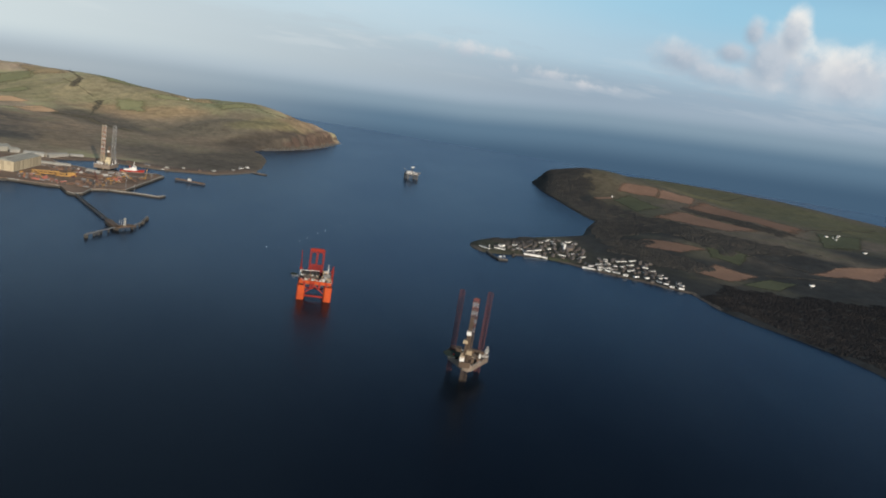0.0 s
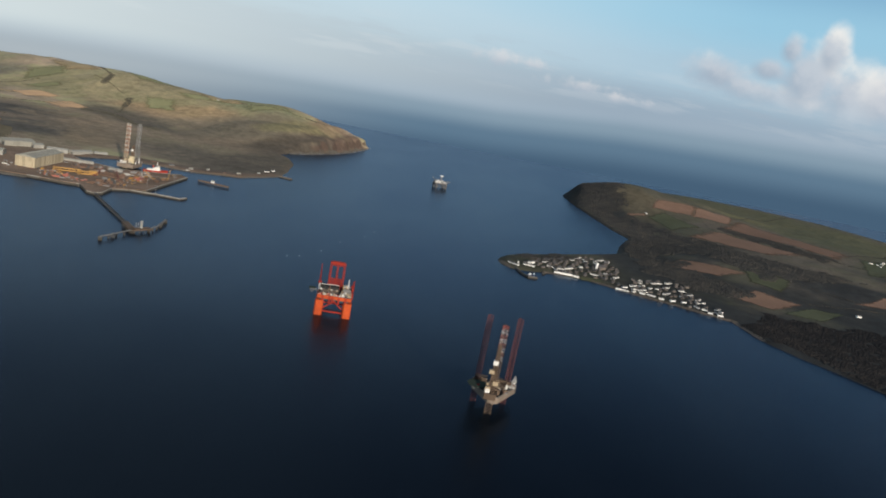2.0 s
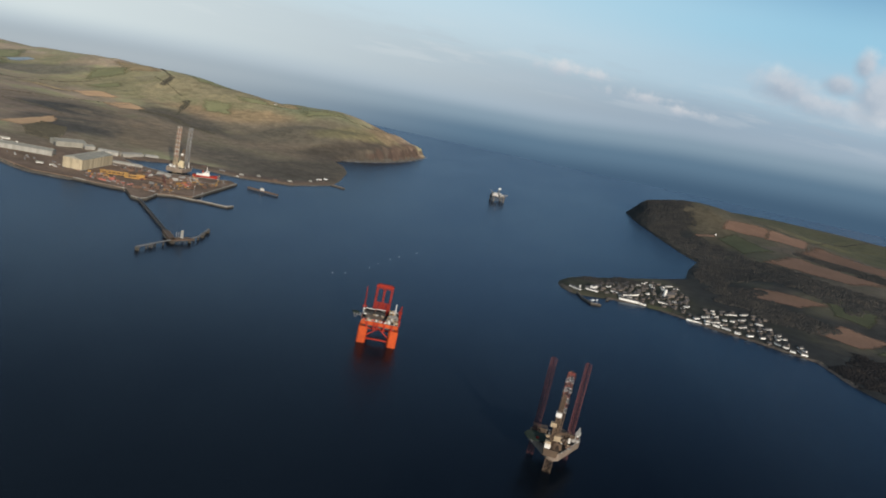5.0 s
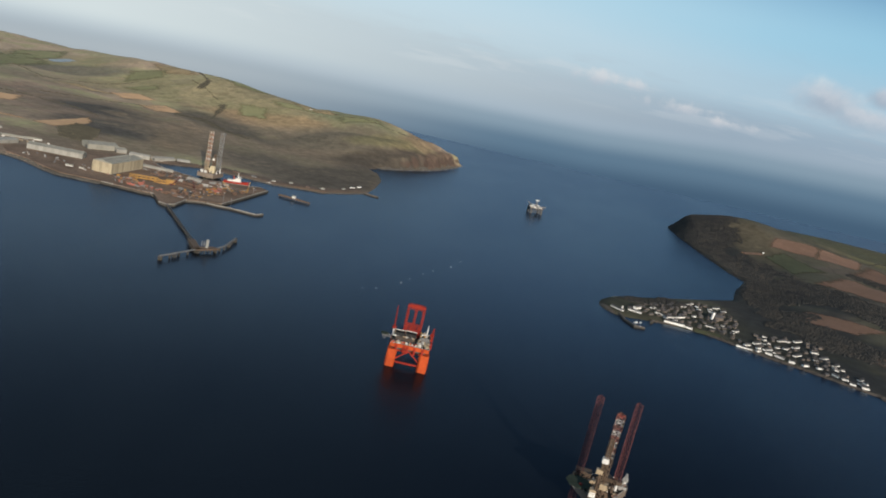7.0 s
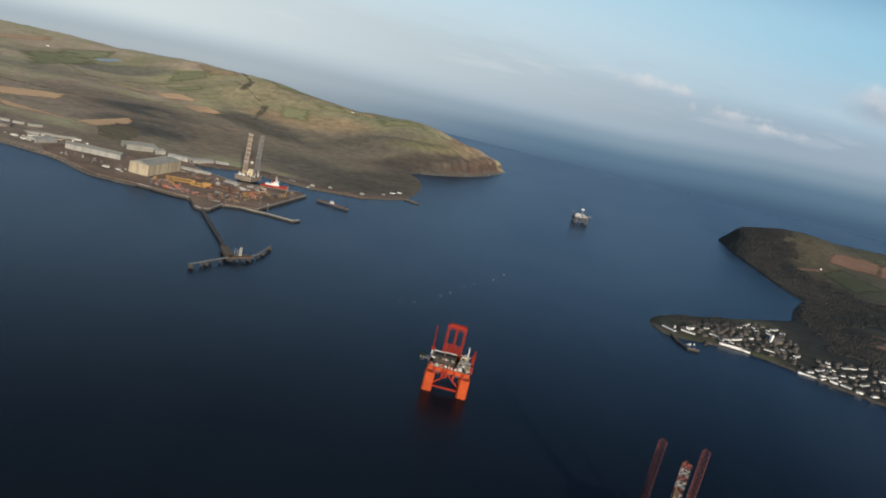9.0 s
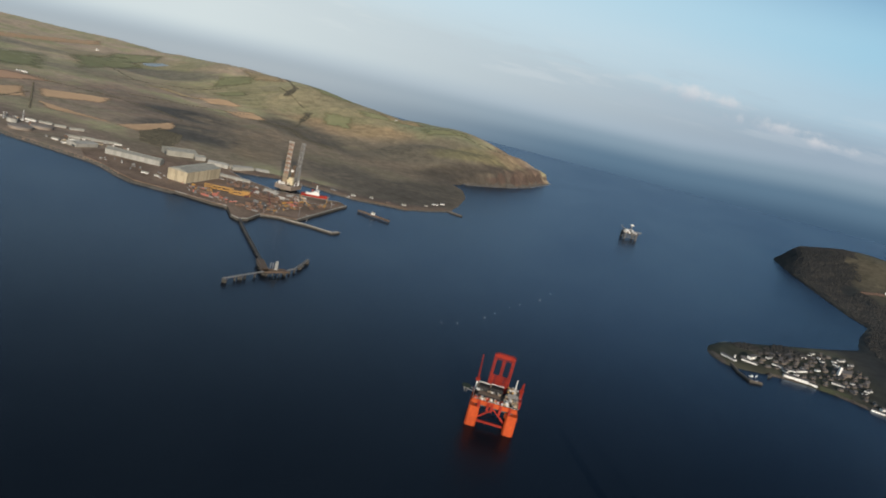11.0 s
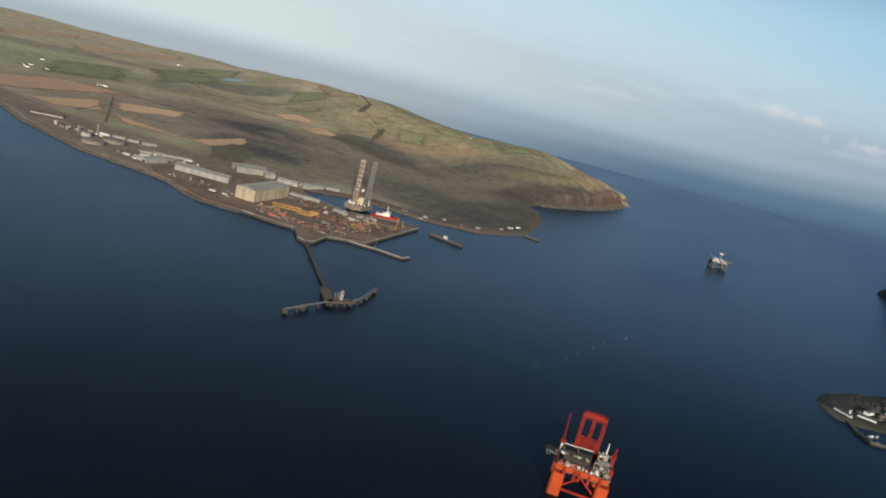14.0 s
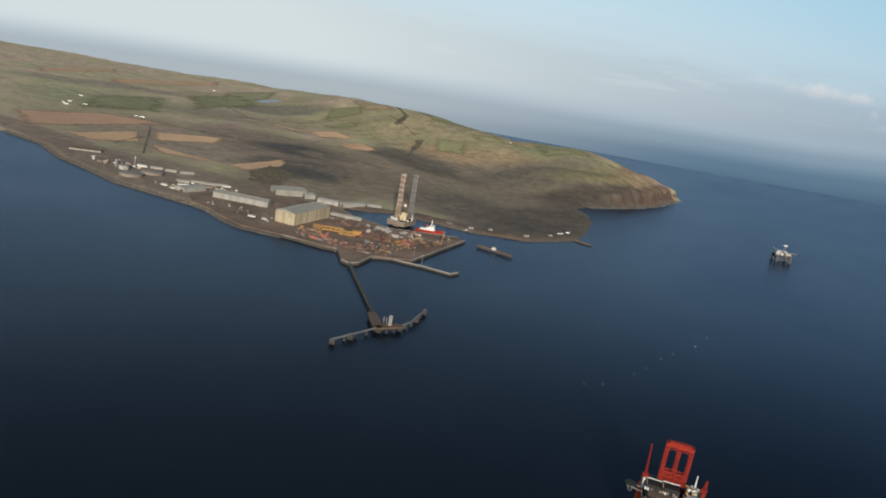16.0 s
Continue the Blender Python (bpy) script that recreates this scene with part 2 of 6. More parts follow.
def land_material(name, palette, cell, hedge, cliff, areas, patchwork=0.35):
    """Open country: a faint patchwork of fields, rough grass over it, bare rock where it is steep.
    areas: plant cover and painted shade, one colour each, rows of (x, y, half length, half width, degrees, colour,
    cover)."""
    m = bpy.data.materials.new(name)
    m.use_nodes = True
    t = m.node_tree
    shader = t.nodes["Principled BSDF"]
    where = t.nodes.new("ShaderNodeTexCoord").outputs["Object"]
    lay = t.nodes.new("ShaderNodeMapping")
    lay.inputs["Rotation"].default_value = (0, 0, 0.5)
    lay.inputs["Scale"].default_value = (1.0, 0.7, 0.05)
    t.links.new(where, lay.inputs[0])
    warp = node(t, "ShaderNodeTexNoise", Scale=0.012, Detail=6.0, Roughness=0.65)
    t.links.new(where, warp.inputs["Vector"])
    bend = t.nodes.new("ShaderNodeVectorMath")
    bend.operation = "MULTIPLY_ADD"
    bend.inputs[1].default_value = (70, 70, 0)
    t.links.new(warp.outputs["Color"], bend.inputs[0])
    t.links.new(lay.outputs[0], bend.inputs[2])
    patch = node(t, "ShaderNodeTexVoronoi", Scale=1.0 / cell)
    edge = node(t, "ShaderNodeTexVoronoi", Scale=1.0 / cell)
    edge.feature = "DISTANCE_TO_EDGE"
    for n in (patch, edge):
        t.links.new(bend.outputs[0], n.inputs["Vector"])
    pick = t.nodes.new("ShaderNodeSeparateColor")
    t.links.new(patch.outputs["Color"], pick.inputs[0])
    k = len(palette)
    base = ramp(t, pick.outputs[0], [((i + 0.5) / k, c) for i, c in enumerate(palette)], False)
    grain = node(t, "ShaderNodeTexNoise", Scale=0.035, Detail=8.0, Roughness=0.68)
    rough = node(t, "ShaderNodeTexNoise", Scale=0.006, Detail=6.0, Roughness=0.62)
    broad = node(t, "ShaderNodeTexNoise", Scale=0.0021, Detail=5.0, Roughness=0.6, Distortion=0.5)
    tuft = node(t, "ShaderNodeTexNoise", Scale=0.15, Detail=4.0, Roughness=0.7)
    for n in (grain, rough, broad, tuft):
        t.links.new(where, n.inputs["Vector"])
    wild = ramp(t, math_node(t, "MULTIPLY_ADD", rough.outputs[0], 0.5, math_node(t, "MULTIPLY", broad.outputs[0], 0.5)), [(0.34, palette[0]), (0.45, palette[-1]), (0.53, palette[1]), (0.64, palette[-2])])
    base = mixed(t, patchwork, wild, base)
    base = mixed(t, ramp(t, edge.outputs[0], [(0.0, patchwork), (0.025, 0.0)]), base, hedge)
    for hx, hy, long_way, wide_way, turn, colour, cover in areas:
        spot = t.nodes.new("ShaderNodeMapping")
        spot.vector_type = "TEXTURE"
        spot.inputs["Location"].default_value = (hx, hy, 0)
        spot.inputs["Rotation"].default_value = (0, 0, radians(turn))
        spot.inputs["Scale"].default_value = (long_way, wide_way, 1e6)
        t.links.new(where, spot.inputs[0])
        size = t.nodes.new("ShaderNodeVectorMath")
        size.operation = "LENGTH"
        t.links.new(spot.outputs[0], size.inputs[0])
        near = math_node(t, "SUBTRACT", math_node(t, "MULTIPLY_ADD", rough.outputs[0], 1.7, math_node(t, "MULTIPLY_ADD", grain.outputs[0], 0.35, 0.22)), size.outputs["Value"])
        area_tone = ramp(t, math_node(t, "MULTIPLY_ADD", grain.outputs[0], 0.4, math_node(t, "MULTIPLY", rough.outputs[0], 0.6)), [(0.36, tuple(v * 0.80 for v in colour)), (0.50, colour), (0.64, (colour[0] * 1.28, colour[1] * 1.24, colour[2] * 1.16))])
        base = mixed(t, ramp(t, math_node(t, "ADD", near, 0.5, clamp=True), [(0.12, 0.0), (0.92, cover)]), base, area_tone)
    base = mixed(t, 1.0, base, ramp(t, grain.outputs[0], [(0.28, 0.80), (0.72, 1.16)]), "MULTIPLY")
    base = mixed(t, 1.0, base, ramp(t, tuft.outputs[0], [(0.30, 0.90), (0.70, 1.08)]), "MULTIPLY")
    lie = t.nodes.new("ShaderNodeSeparateXYZ")
    t.links.new(t.nodes.new("ShaderNodeNewGeometry").outputs["Normal"], lie.inputs[0])
    steep = ramp(t, math_node(t, "ADD", math_node(t, "MULTIPLY_ADD", grain.outputs[0], 0.42, lie.outputs[2]), math_node(t, "MULTIPLY", rough.outputs[0], 0.25)), [(0.86, 0.9), (1.10, 0.0)])
    base = mixed(t, steep, base, mixed(t, grain.outputs[0], tuple(v * 0.5 for v in cliff), cliff))
    t.links.new(base, shader.inputs["Base Color"])
    shader.inputs["Roughness"].default_value = 0.95
    shader.inputs["Specular IOR Level"].default_value = 0.1
    b = node(t, "ShaderNodeBump", Strength=0.35, Distance=2.2)
    t.links.new(math_node(t, "MULTIPLY_ADD", tuft.outputs[0], 0.35, grain.outputs[0]), b.inputs["Height"])
    t.links.new(b.outputs[0], shader.inputs["Normal"])
    return m


SEA = sea_material()
# moor colours are lifted and blued slightly to stand in for haze
SHADED_HEATH, PEAT, OLIVE, OCHRE, LUSH = (0.205, 0.160, 0.114), (0.207, 0.156, 0.122), (0.247, 0.220, 0.126), (0.320, 0.220, 0.132), (0.215, 0.226, 0.136)
MOOR = land_material("moor_and_fields", [(0.335, 0.286, 0.206), (0.483, 0.363, 0.257), (0.291, 0.286, 0.163), (0.434, 0.331, 0.221), (0.273, 0.223, 0.177), (0.359, 0.331, 0.185)], 230, (0.121, 0.106, 0.082), (0.124, 0.087, 0.070), [
    (-2560, 2790, 380, 210, 58, LUSH, 0.6), (-2700, 3620, 330, 210, 25, OLIVE, 0.6), (-3090, 3080, 330, 120, 55, (0.158, 0.159, 0.117), 0.55), (-1960, 2330, 420, 250, 0, PEAT, 0.65), (-2250, 3000, 260, 120, 25, PEAT, 0.5),
    (-1560, 3400, 620, 190, 8, OLIVE, 0.8), (-1350, 3250, 230, 75, 18, OCHRE, 0.7), (-1090, 3480, 190, 60, -8, LUSH, 0.85),
    (-1640, 2600, 420, 190, -20, PEAT, 0.85), (-1420, 1900, 520, 150, 8, PEAT, 0.85), (-1950, 1930, 320, 55, -8, PEAT, 0.85),
    (-1330, 2230, 260, 170, 100, SHADED_HEATH, 0.8), (-1665, 2640, 130, 115, 10, (0.076, 0.074, 0.068), 0.9), (-1455, 2380, 150, 125, 60, (0.082, 0.078, 0.070), 0.88), (-2450, 3450, 230, 110, 30, (0.158, 0.146, 0.115), 0.85),
    # cloud shade over the lower slope is mixed into this heath colour
    (-1290, 2480, 60, 190, 25, (0.273, 0.201, 0.117), 0.5), (-1080, 2660, 600, 290, -30, SHADED_HEATH, 0.8), (-900, 3010, 220, 170, 40, SHADED_HEATH, 0.85),
    (-1060, 3160, 170, 80, 30, SHADED_HEATH, 0.85), (-830, 2420, 300, 140, -25, (0.131, 0.111, 0.088), 0.85), (-1440, 3010, 230, 95, -22, (0.121, 0.106, 0.084), 0.9),
    # the row along the headland's foot paints its shade into the ground
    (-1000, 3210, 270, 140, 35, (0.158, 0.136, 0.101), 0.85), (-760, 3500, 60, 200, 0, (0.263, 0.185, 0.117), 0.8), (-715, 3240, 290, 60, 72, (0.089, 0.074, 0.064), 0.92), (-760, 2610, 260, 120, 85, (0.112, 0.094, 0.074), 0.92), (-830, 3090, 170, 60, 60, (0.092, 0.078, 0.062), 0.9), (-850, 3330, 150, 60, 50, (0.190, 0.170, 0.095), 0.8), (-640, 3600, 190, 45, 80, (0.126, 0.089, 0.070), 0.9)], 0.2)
# cloud shade over the south headland is put into its ground colours
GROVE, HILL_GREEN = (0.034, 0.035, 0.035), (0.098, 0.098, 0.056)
FARMLAND = land_material("cloud_shaded_farmland", [(0.081, 0.075, 0.055), (0.137, 0.112, 0.088), (0.086, 0.088, 0.057), (0.111, 0.094, 0.073), (0.065, 0.061, 0.052), (0.094, 0.091, 0.061)], 240, (0.034, 0.033, 0.027), (0.050, 0.044, 0.040), [
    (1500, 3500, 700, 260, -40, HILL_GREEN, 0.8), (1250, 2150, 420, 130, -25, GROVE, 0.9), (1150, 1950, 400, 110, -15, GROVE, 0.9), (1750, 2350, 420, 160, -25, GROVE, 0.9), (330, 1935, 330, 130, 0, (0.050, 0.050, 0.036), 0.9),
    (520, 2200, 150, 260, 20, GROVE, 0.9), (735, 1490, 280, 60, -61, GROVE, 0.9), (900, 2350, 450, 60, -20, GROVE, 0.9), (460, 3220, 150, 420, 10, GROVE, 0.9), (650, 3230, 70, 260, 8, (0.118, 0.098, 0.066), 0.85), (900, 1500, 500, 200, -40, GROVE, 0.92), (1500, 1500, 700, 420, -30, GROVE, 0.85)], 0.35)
PLOUGHED = surface("ploughed_earth", [(0.40, 0.245, 0.155), (0.48, 0.305, 0.20)], 10, 0.95, bump=0.4, bump_scale=5, stain=0.25, per_object=0.25, spec=0.1, rim=True)
# southern field colours, darkened to hold the cloud shade
DARK_EARTH = surface("cloud_shaded_earth", [(0.190, 0.114, 0.080), (0.258, 0.160, 0.113)], 10, 0.95, bump=0.4, bump_scale=5, stain=0.25, per_object=0.3, spec=0.1, rim=True)
DARK_GRASS = surface("shaded_winter_grass", [(0.070, 0.076, 0.046), (0.100, 0.104, 0.062)], 14, 0.95, bump=0.4, bump_scale=6, stain=0.35, per_object=0.3, spec=0.1, rim=True)
STUBBLE = surface("stubble", [(0.50, 0.32, 0.185), (0.60, 0.395, 0.235)], 12, 0.95, bump=0.4, bump_scale=5, stain=0.2, per_object=0.25, spec=0.1, rim=True)
PASTURE = surface("pasture", [(0.235, 0.235, 0.125), (0.29, 0.275, 0.15)], 14, 0.95, bump=0.4, bump_scale=6, stain=0.3, per_object=0.25, spec=0.1, rim=True)
# this tree colour also carries the cloud shade on the south
WOOD = surface("bare_winter_trees", [(0.040, 0.041, 0.041), (0.060, 0.057, 0.053), (0.086, 0.075, 0.063)], 40, 0.95, stain=0.3, spec=0.05)
DENSE_WOOD = surface("dense_dark_wood", [(0.018, 0.018, 0.019), (0.027, 0.025, 0.025), (0.040, 0.035, 0.032)], 60, 0.95, stain=0.3, spec=0.05)
SCRUB = surface("leafless_scrub", [(0.080, 0.074, 0.058), (0.122, 0.112, 0.084)], 14, 0.95, stain=0.3, spec=0.05)
PALE_SAND = surface("pale_sand", [(0.30, 0.265, 0.22), (0.42, 0.375, 0.315)], 4, 0.9, bump=0.2, bump_scale=2)
SHINGLE = surface("shingle_beach", [(0.075, 0.060, 0.048), (0.125, 0.100, 0.078)], 5, 0.9, bump=0.3, bump_scale=2)
CONCRETE = surface("concrete", [(0.29, 0.275, 0.245), (0.43, 0.40, 0.355)], 6, 0.9, bump=0.1, bump_scale=2, stain=0.4, spec=0.2)
YARD = surface("yard_gravel", [(0.15, 0.110, 0.084), (0.27, 0.19, 0.138), (0.18, 0.13, 0.098)], 9, 0.97, bump=0.2, bump_scale=3, stain=0.5, spec=0.05)
CLADDING = surface("cream_cladding", [(0.33, 0.28, 0.195), (0.50, 0.425, 0.30)], 5, 0.7, stain=0.35, per_object=0.4, spec=0.2, upright=0.06)
ROOF_GREY = surface("grey_sheet_roof", [(0.24, 0.235, 0.205), (0.33, 0.32, 0.275)], 10, 0.75, stain=0.3, per_object=0.25, spec=0.2)
SHED_WHITE = surface("pale_sheet_cladding", [(0.25, 0.245, 0.225), (0.38, 0.37, 0.335)], 8, 0.7, stain=0.3, per_object=0.3, spec=0.2)
SLATE = surface("slate_roof", [(0.038, 0.038, 0.042), (0.075, 0.072, 0.074)], 1.5, 0.7, stain=0.25, per_object=0.6)
HARL = surface("white_harling", [(0.70, 0.69, 0.66), (0.84, 0.83, 0.80)], 2, 0.85, stain=0.15, per_object=0.3)
STONE_WALL = surface("sandstone_wall", [(0.115, 0.092, 0.075), (0.18, 0.148, 0.122)], 2, 0.9, stain=0.25, per_object=0.3)
GLASS_DARK = surface("window_glass", [(0.02, 0.025, 0.03)], 1, 0.2)
RED_PAINT = surface("red_paint", [(0.25, 0.022, 0.014), (0.34, 0.034, 0.019)], 3, 0.7, stain=0.45, spec=0.15)
ORANGE_PAINT = surface("orange_paint", [(0.40, 0.056, 0.014), (0.52, 0.085, 0.020)], 3, 0.65, stain=0.45, spec=0.2)
DARK_RED = surface("dark_red_paint", [(0.085, 0.021, 0.020), (0.125, 0.034, 0.030)], 3, 0.7, stain=0.3)
FADED_RED = surface("faded_red_paint", [(0.33, 0.105, 0.075), (0.42, 0.15, 0.105)], 3, 0.6, stain=0.3)
WHITE_PAINT = surface("white_paint", [(0.60, 0.59, 0.56), (0.74, 0.72, 0.68)], 3, 0.5, stain=0.2)
DULL_WHITE = surface("dull_white_paint", [(0.30, 0.29, 0.275), (0.43, 0.42, 0.395)], 3, 0.6, stain=0.35, per_object=0.4)
TAN_PAINT = surface("weathered_tan_steel", [(0.32, 0.24, 0.15), (0.46, 0.36, 0.24)], 2.5, 0.6, stain=0.35)
STEEL = surface("grey_steel", [(0.16, 0.16, 0.16), (0.28, 0.27, 0.26)], 2.5, 0.55, metal=0.3, stain=0.3)
DARK_STEEL = surface("dark_deck_steel", [(0.035, 0.037, 0.04), (0.075, 0.075, 0.075)], 3, 0.6, stain=0.3)
YELLOW_PAINT = surface("yellow_paint", [(0.34, 0.18, 0.04), (0.45, 0.245, 0.055)], 2.5, 0.6, stain=0.4, per_object=0.35)
RUST = surface("rusty_steel", [(0.125, 0.074, 0.052), (0.20, 0.120, 0.082)], 2, 0.9, stain=0.4, per_object=0.45)
BROWN_STEEL = surface("brown_weathered_steel", [(0.075, 0.048, 0.031), (0.145, 0.095, 0.060)], 2, 0.75, stain=0.4, per_object=0.5)
GREEN_DECK = surface("dark_green_deck_paint", [(0.024, 0.034, 0.026), (0.042, 0.054, 0.042)], 3, 0.9, stain=0.3, spec=0.1)
BLACK_DECK = surface("black_deck_steel", [(0.016, 0.016, 0.017), (0.040, 0.038, 0.036)], 2, 0.9, stain=0.3, spec=0.1)
HULL_BROWN = surface("ochre_brown_hull_paint", [(0.16, 0.125, 0.098), (0.26, 0.205, 0.16)], 3, 0.65, stain=0.45)


def foam_material(cover):
    """Thin broken foam through which the water shows."""
    m = bpy.data.materials.new("sea_foam")
    m.use_nodes = True
    t = m.node_tree
    t.nodes.clear()
    where = t.nodes.new("ShaderNodeTexCoord").outputs["Object"]
    patchy = node(t, "ShaderNodeTexNoise", Scale=0.03, Detail=6.0, Roughness=0.65)
    t.links.new(where, patchy.inputs["Vector"])
    white = t.nodes.new("ShaderNodeBsdfDiffuse")
    white.inputs[0].default_value = (0.42, 0.46, 0.50, 1)
    clear = t.nodes.new("ShaderNodeBsdfTransparent")
    mix = t.nodes.new("ShaderNodeMixShader")
    t.links.new(ramp(t, patchy.outputs[0], [(0.46 - cover * 0.25, 0.0), (0.72, cover)]), mix.inputs[0])
    t.links.new(clear.outputs[0], mix.inputs[1])
    t.links.new(white.outputs[0], mix.inputs[2])
    t.links.new(mix.outputs[0], t.nodes.new("ShaderNodeOutputMaterial").inputs[0])
    return m


CREAM = surface("cream_paint", [(0.50, 0.42, 0.27), (0.64, 0.55, 0.37)], 3, 0.5, stain=0.25)
ARMOUR = surface("grey_armour_stone", [(0.075, 0.070, 0.064), (0.15, 0.14, 0.125)], 3, 0.95, stain=0.3, spec=0.1)
DRY_GRASS = surface("dry_hill_grass", [(0.38, 0.285, 0.16), (0.46, 0.35, 0.205)], 14, 0.95, bump=0.4, bump_scale=6, stain=0.35, per_object=0.2, spec=0.1, rim=True)
SHORE_DIRT = surface("trodden_shore_ground", [(0.115, 0.088, 0.070), (0.185, 0.14, 0.108)], 8, 0.95, bump=0.3, bump_scale=4, stain=0.4, spec=0.1)
QUAY_DARK = surface("wet_quay_wall", [(0.055, 0.050, 0.043), (0.098, 0.088, 0.075)], 3, 0.85, stain=0.4, spec=0.2)
SURF = foam_material(0.8)
POND = surface("pond_water", [(0.14, 0.155, 0.165), (0.18, 0.195, 0.205)], 20, 0.3)


# ---- building helpers ----
def thing(name, x, y, z, turn, label, category, group="", kind=""):
    ob = new(name)
    ob.empty_display_size = 2.0
    ob.matrix_world = pose(x, y, z, 0, 0, turn)
    return tagged(ob, label, category, group, kind)


def part(name, bm, material, parent=None, label="", smooth=False):
    mesh = bpy.data.meshes.new(name)
    bmesh.ops.recalc_face_normals(bm, faces=bm.faces[:])
    bm.to_mesh(mesh)
    bm.free()
    mesh.materials.append(material)
    if smooth:
        for p in mesh.polygons:
            p.use_smooth = True
    ob = new(name, mesh)
    ob.parent = parent
    if label:
        ob["label"] = label
    return ob


def box(bm, x, y, z, sx, sy, sz, turn=0.0, taper=1.0):
    """A box whose base centre is at x, y, z."""
    c, s = math.cos(radians(turn)), math.sin(radians(turn))
    vs = []
    for k, f in ((0, 1.0), (1, taper)):
        for i, j in ((-1, -1), (1, -1), (1, 1), (-1, 1)):
            px, py = i * sx / 2 * f, j * sy / 2 * f
            vs.append(bm.verts.new((x + px * c - py * s, y + px * s + py * c, z + k * sz)))
    for f in ((3, 2, 1, 0), (4, 5, 6, 7), (0, 1, 5, 4), (1, 2, 6, 5), (2, 3, 7, 6), (3, 0, 4, 7)):
        bm.faces.new([vs[i] for i in f])


def prism(bm, outline, z0, z1, shrink=0.0):
    """A solid on an outline of (x, y); shrink draws its top in."""
    cx, cy = sum(p[0] for p in outline) / len(outline), sum(p[1] for p in outline) / len(outline)
    low = [bm.verts.new((x, y, z0)) for x, y in outline]
    top = [bm.verts.new((x + (cx - x) * shrink, y + (cy - y) * shrink, z1)) for x, y in outline]
    n = len(outline)
    bm.faces.new(top)
    bm.faces.new(low[::-1])
    for i in range(n):
        bm.faces.new((low[i], low[(i + 1) % n], top[(i + 1) % n], top[i]))


def tube(bm, x, y, z0, z1, r, r1=None, sides=12):
    prism(bm, [(x + r * math.cos(6.2832 * i / sides), y + r * math.sin(6.2832 * i / sides)) for i in range(sides)], z0, z1,
          0.0 if r1 is None else 1 - r1 / r)


def beam(bm, a, b, w, h=None):
    """A square bar from a to b."""
    a, b = Vector(a), Vector(b)
    d = (b - a)
    q = d.to_track_quat("Z", "Y")
    vs = []
    for p in (a, b):
        for i, j in ((-1, -1), (1, -1), (1, 1), (-1, 1)):
            vs.append(bm.verts.new(p + q @ Vector((i * w / 2, j * (h or w) / 2, 0))))
    for f in ((3, 2, 1, 0), (4, 5, 6, 7), (0, 1, 5, 4), (1, 2, 6, 5), (2, 3, 7, 6), (3, 0, 4, 7)):
        bm.faces.new([vs[i] for i in f])


def gable(bm, x, y, z, sx, sy, rise, turn=0.0, over=0.4):
    """A pitched roof, its ridge along sx, thick at the eaves."""
    c, s = math.cos(radians(turn)), math.sin(radians(turn))

    def v(px, py, pz):
        return bm.verts.new((x + px * c - py * s, y + px * s + py * c, z + pz))
    hx, hy = sx / 2 + over, sy / 2 + over
    ends = []
    for e in (-1, 1):
        ends.append([v(e * hx, -hy, -0.15), v(e * hx, hy, -0.15), v(e * hx, hy, 0.2), v(e * hx, 0, rise + 0.2), v(e * hx, -hy, 0.2)])
    for k in range(5):
        bm.faces.new((ends[0][k], ends[0][(k + 1) % 5], ends[1][(k + 1) % 5], ends[1][k]))
    bm.faces.new(ends[0][::-1])
    bm.faces.new(ends[1])


def lattice_bars(x, y, z0, z1, half, bays, chord=1.0, brace=0.5, sides=3, top=None, turn=0.0):
    """The bars of a braced mast: chords at the corners, rings and crossed bars bay by bay, as (end, end, width)."""
    top = half if top is None else top
    dz = (z1 - z0) / bays

    def corner(k, i):
        r = half + (top - half) * k / bays
        a = radians(turn) + 6.2832 * (i + 0.5) / sides
        return Vector((x + r * math.cos(a), y + r * math.sin(a), z0 + dz * k))
    bars = []
    for k in range(bays):
        for i in range(sides):
            bars += [(corner(k, i), corner(k + 1, i), chord), (corner(k, i), corner(k + 1, i + 1), brace),
                     (corner(k, i + 1), corner(k + 1, i), brace), (corner(k + 1, i), corner(k + 1, i + 1), brace)]
    return bars


def lattice(bm, *size, **more):
    for a, b, w in lattice_bars(*size, **more):
        beam(bm, a, b, w)


PANES = {}


def pane(parent, x, y, z, sx, sy, sz):
    """One dark window set in a wall; alike ones share their mesh."""
    key = (sx, sy, sz)
    if key not in PANES:
        bm = bmesh.new()
        box(bm, 0, 0, 0, sx, sy, sz)
        PANES[key] = bpy.data.meshes.new("window")
        bm.to_mesh(PANES[key])
        bm.free()
        PANES[key].materials.append(GLASS_DARK)
    ob = new("window", PANES[key])
    ob.parent, ob.location = parent, (x, y, z)
    return ob


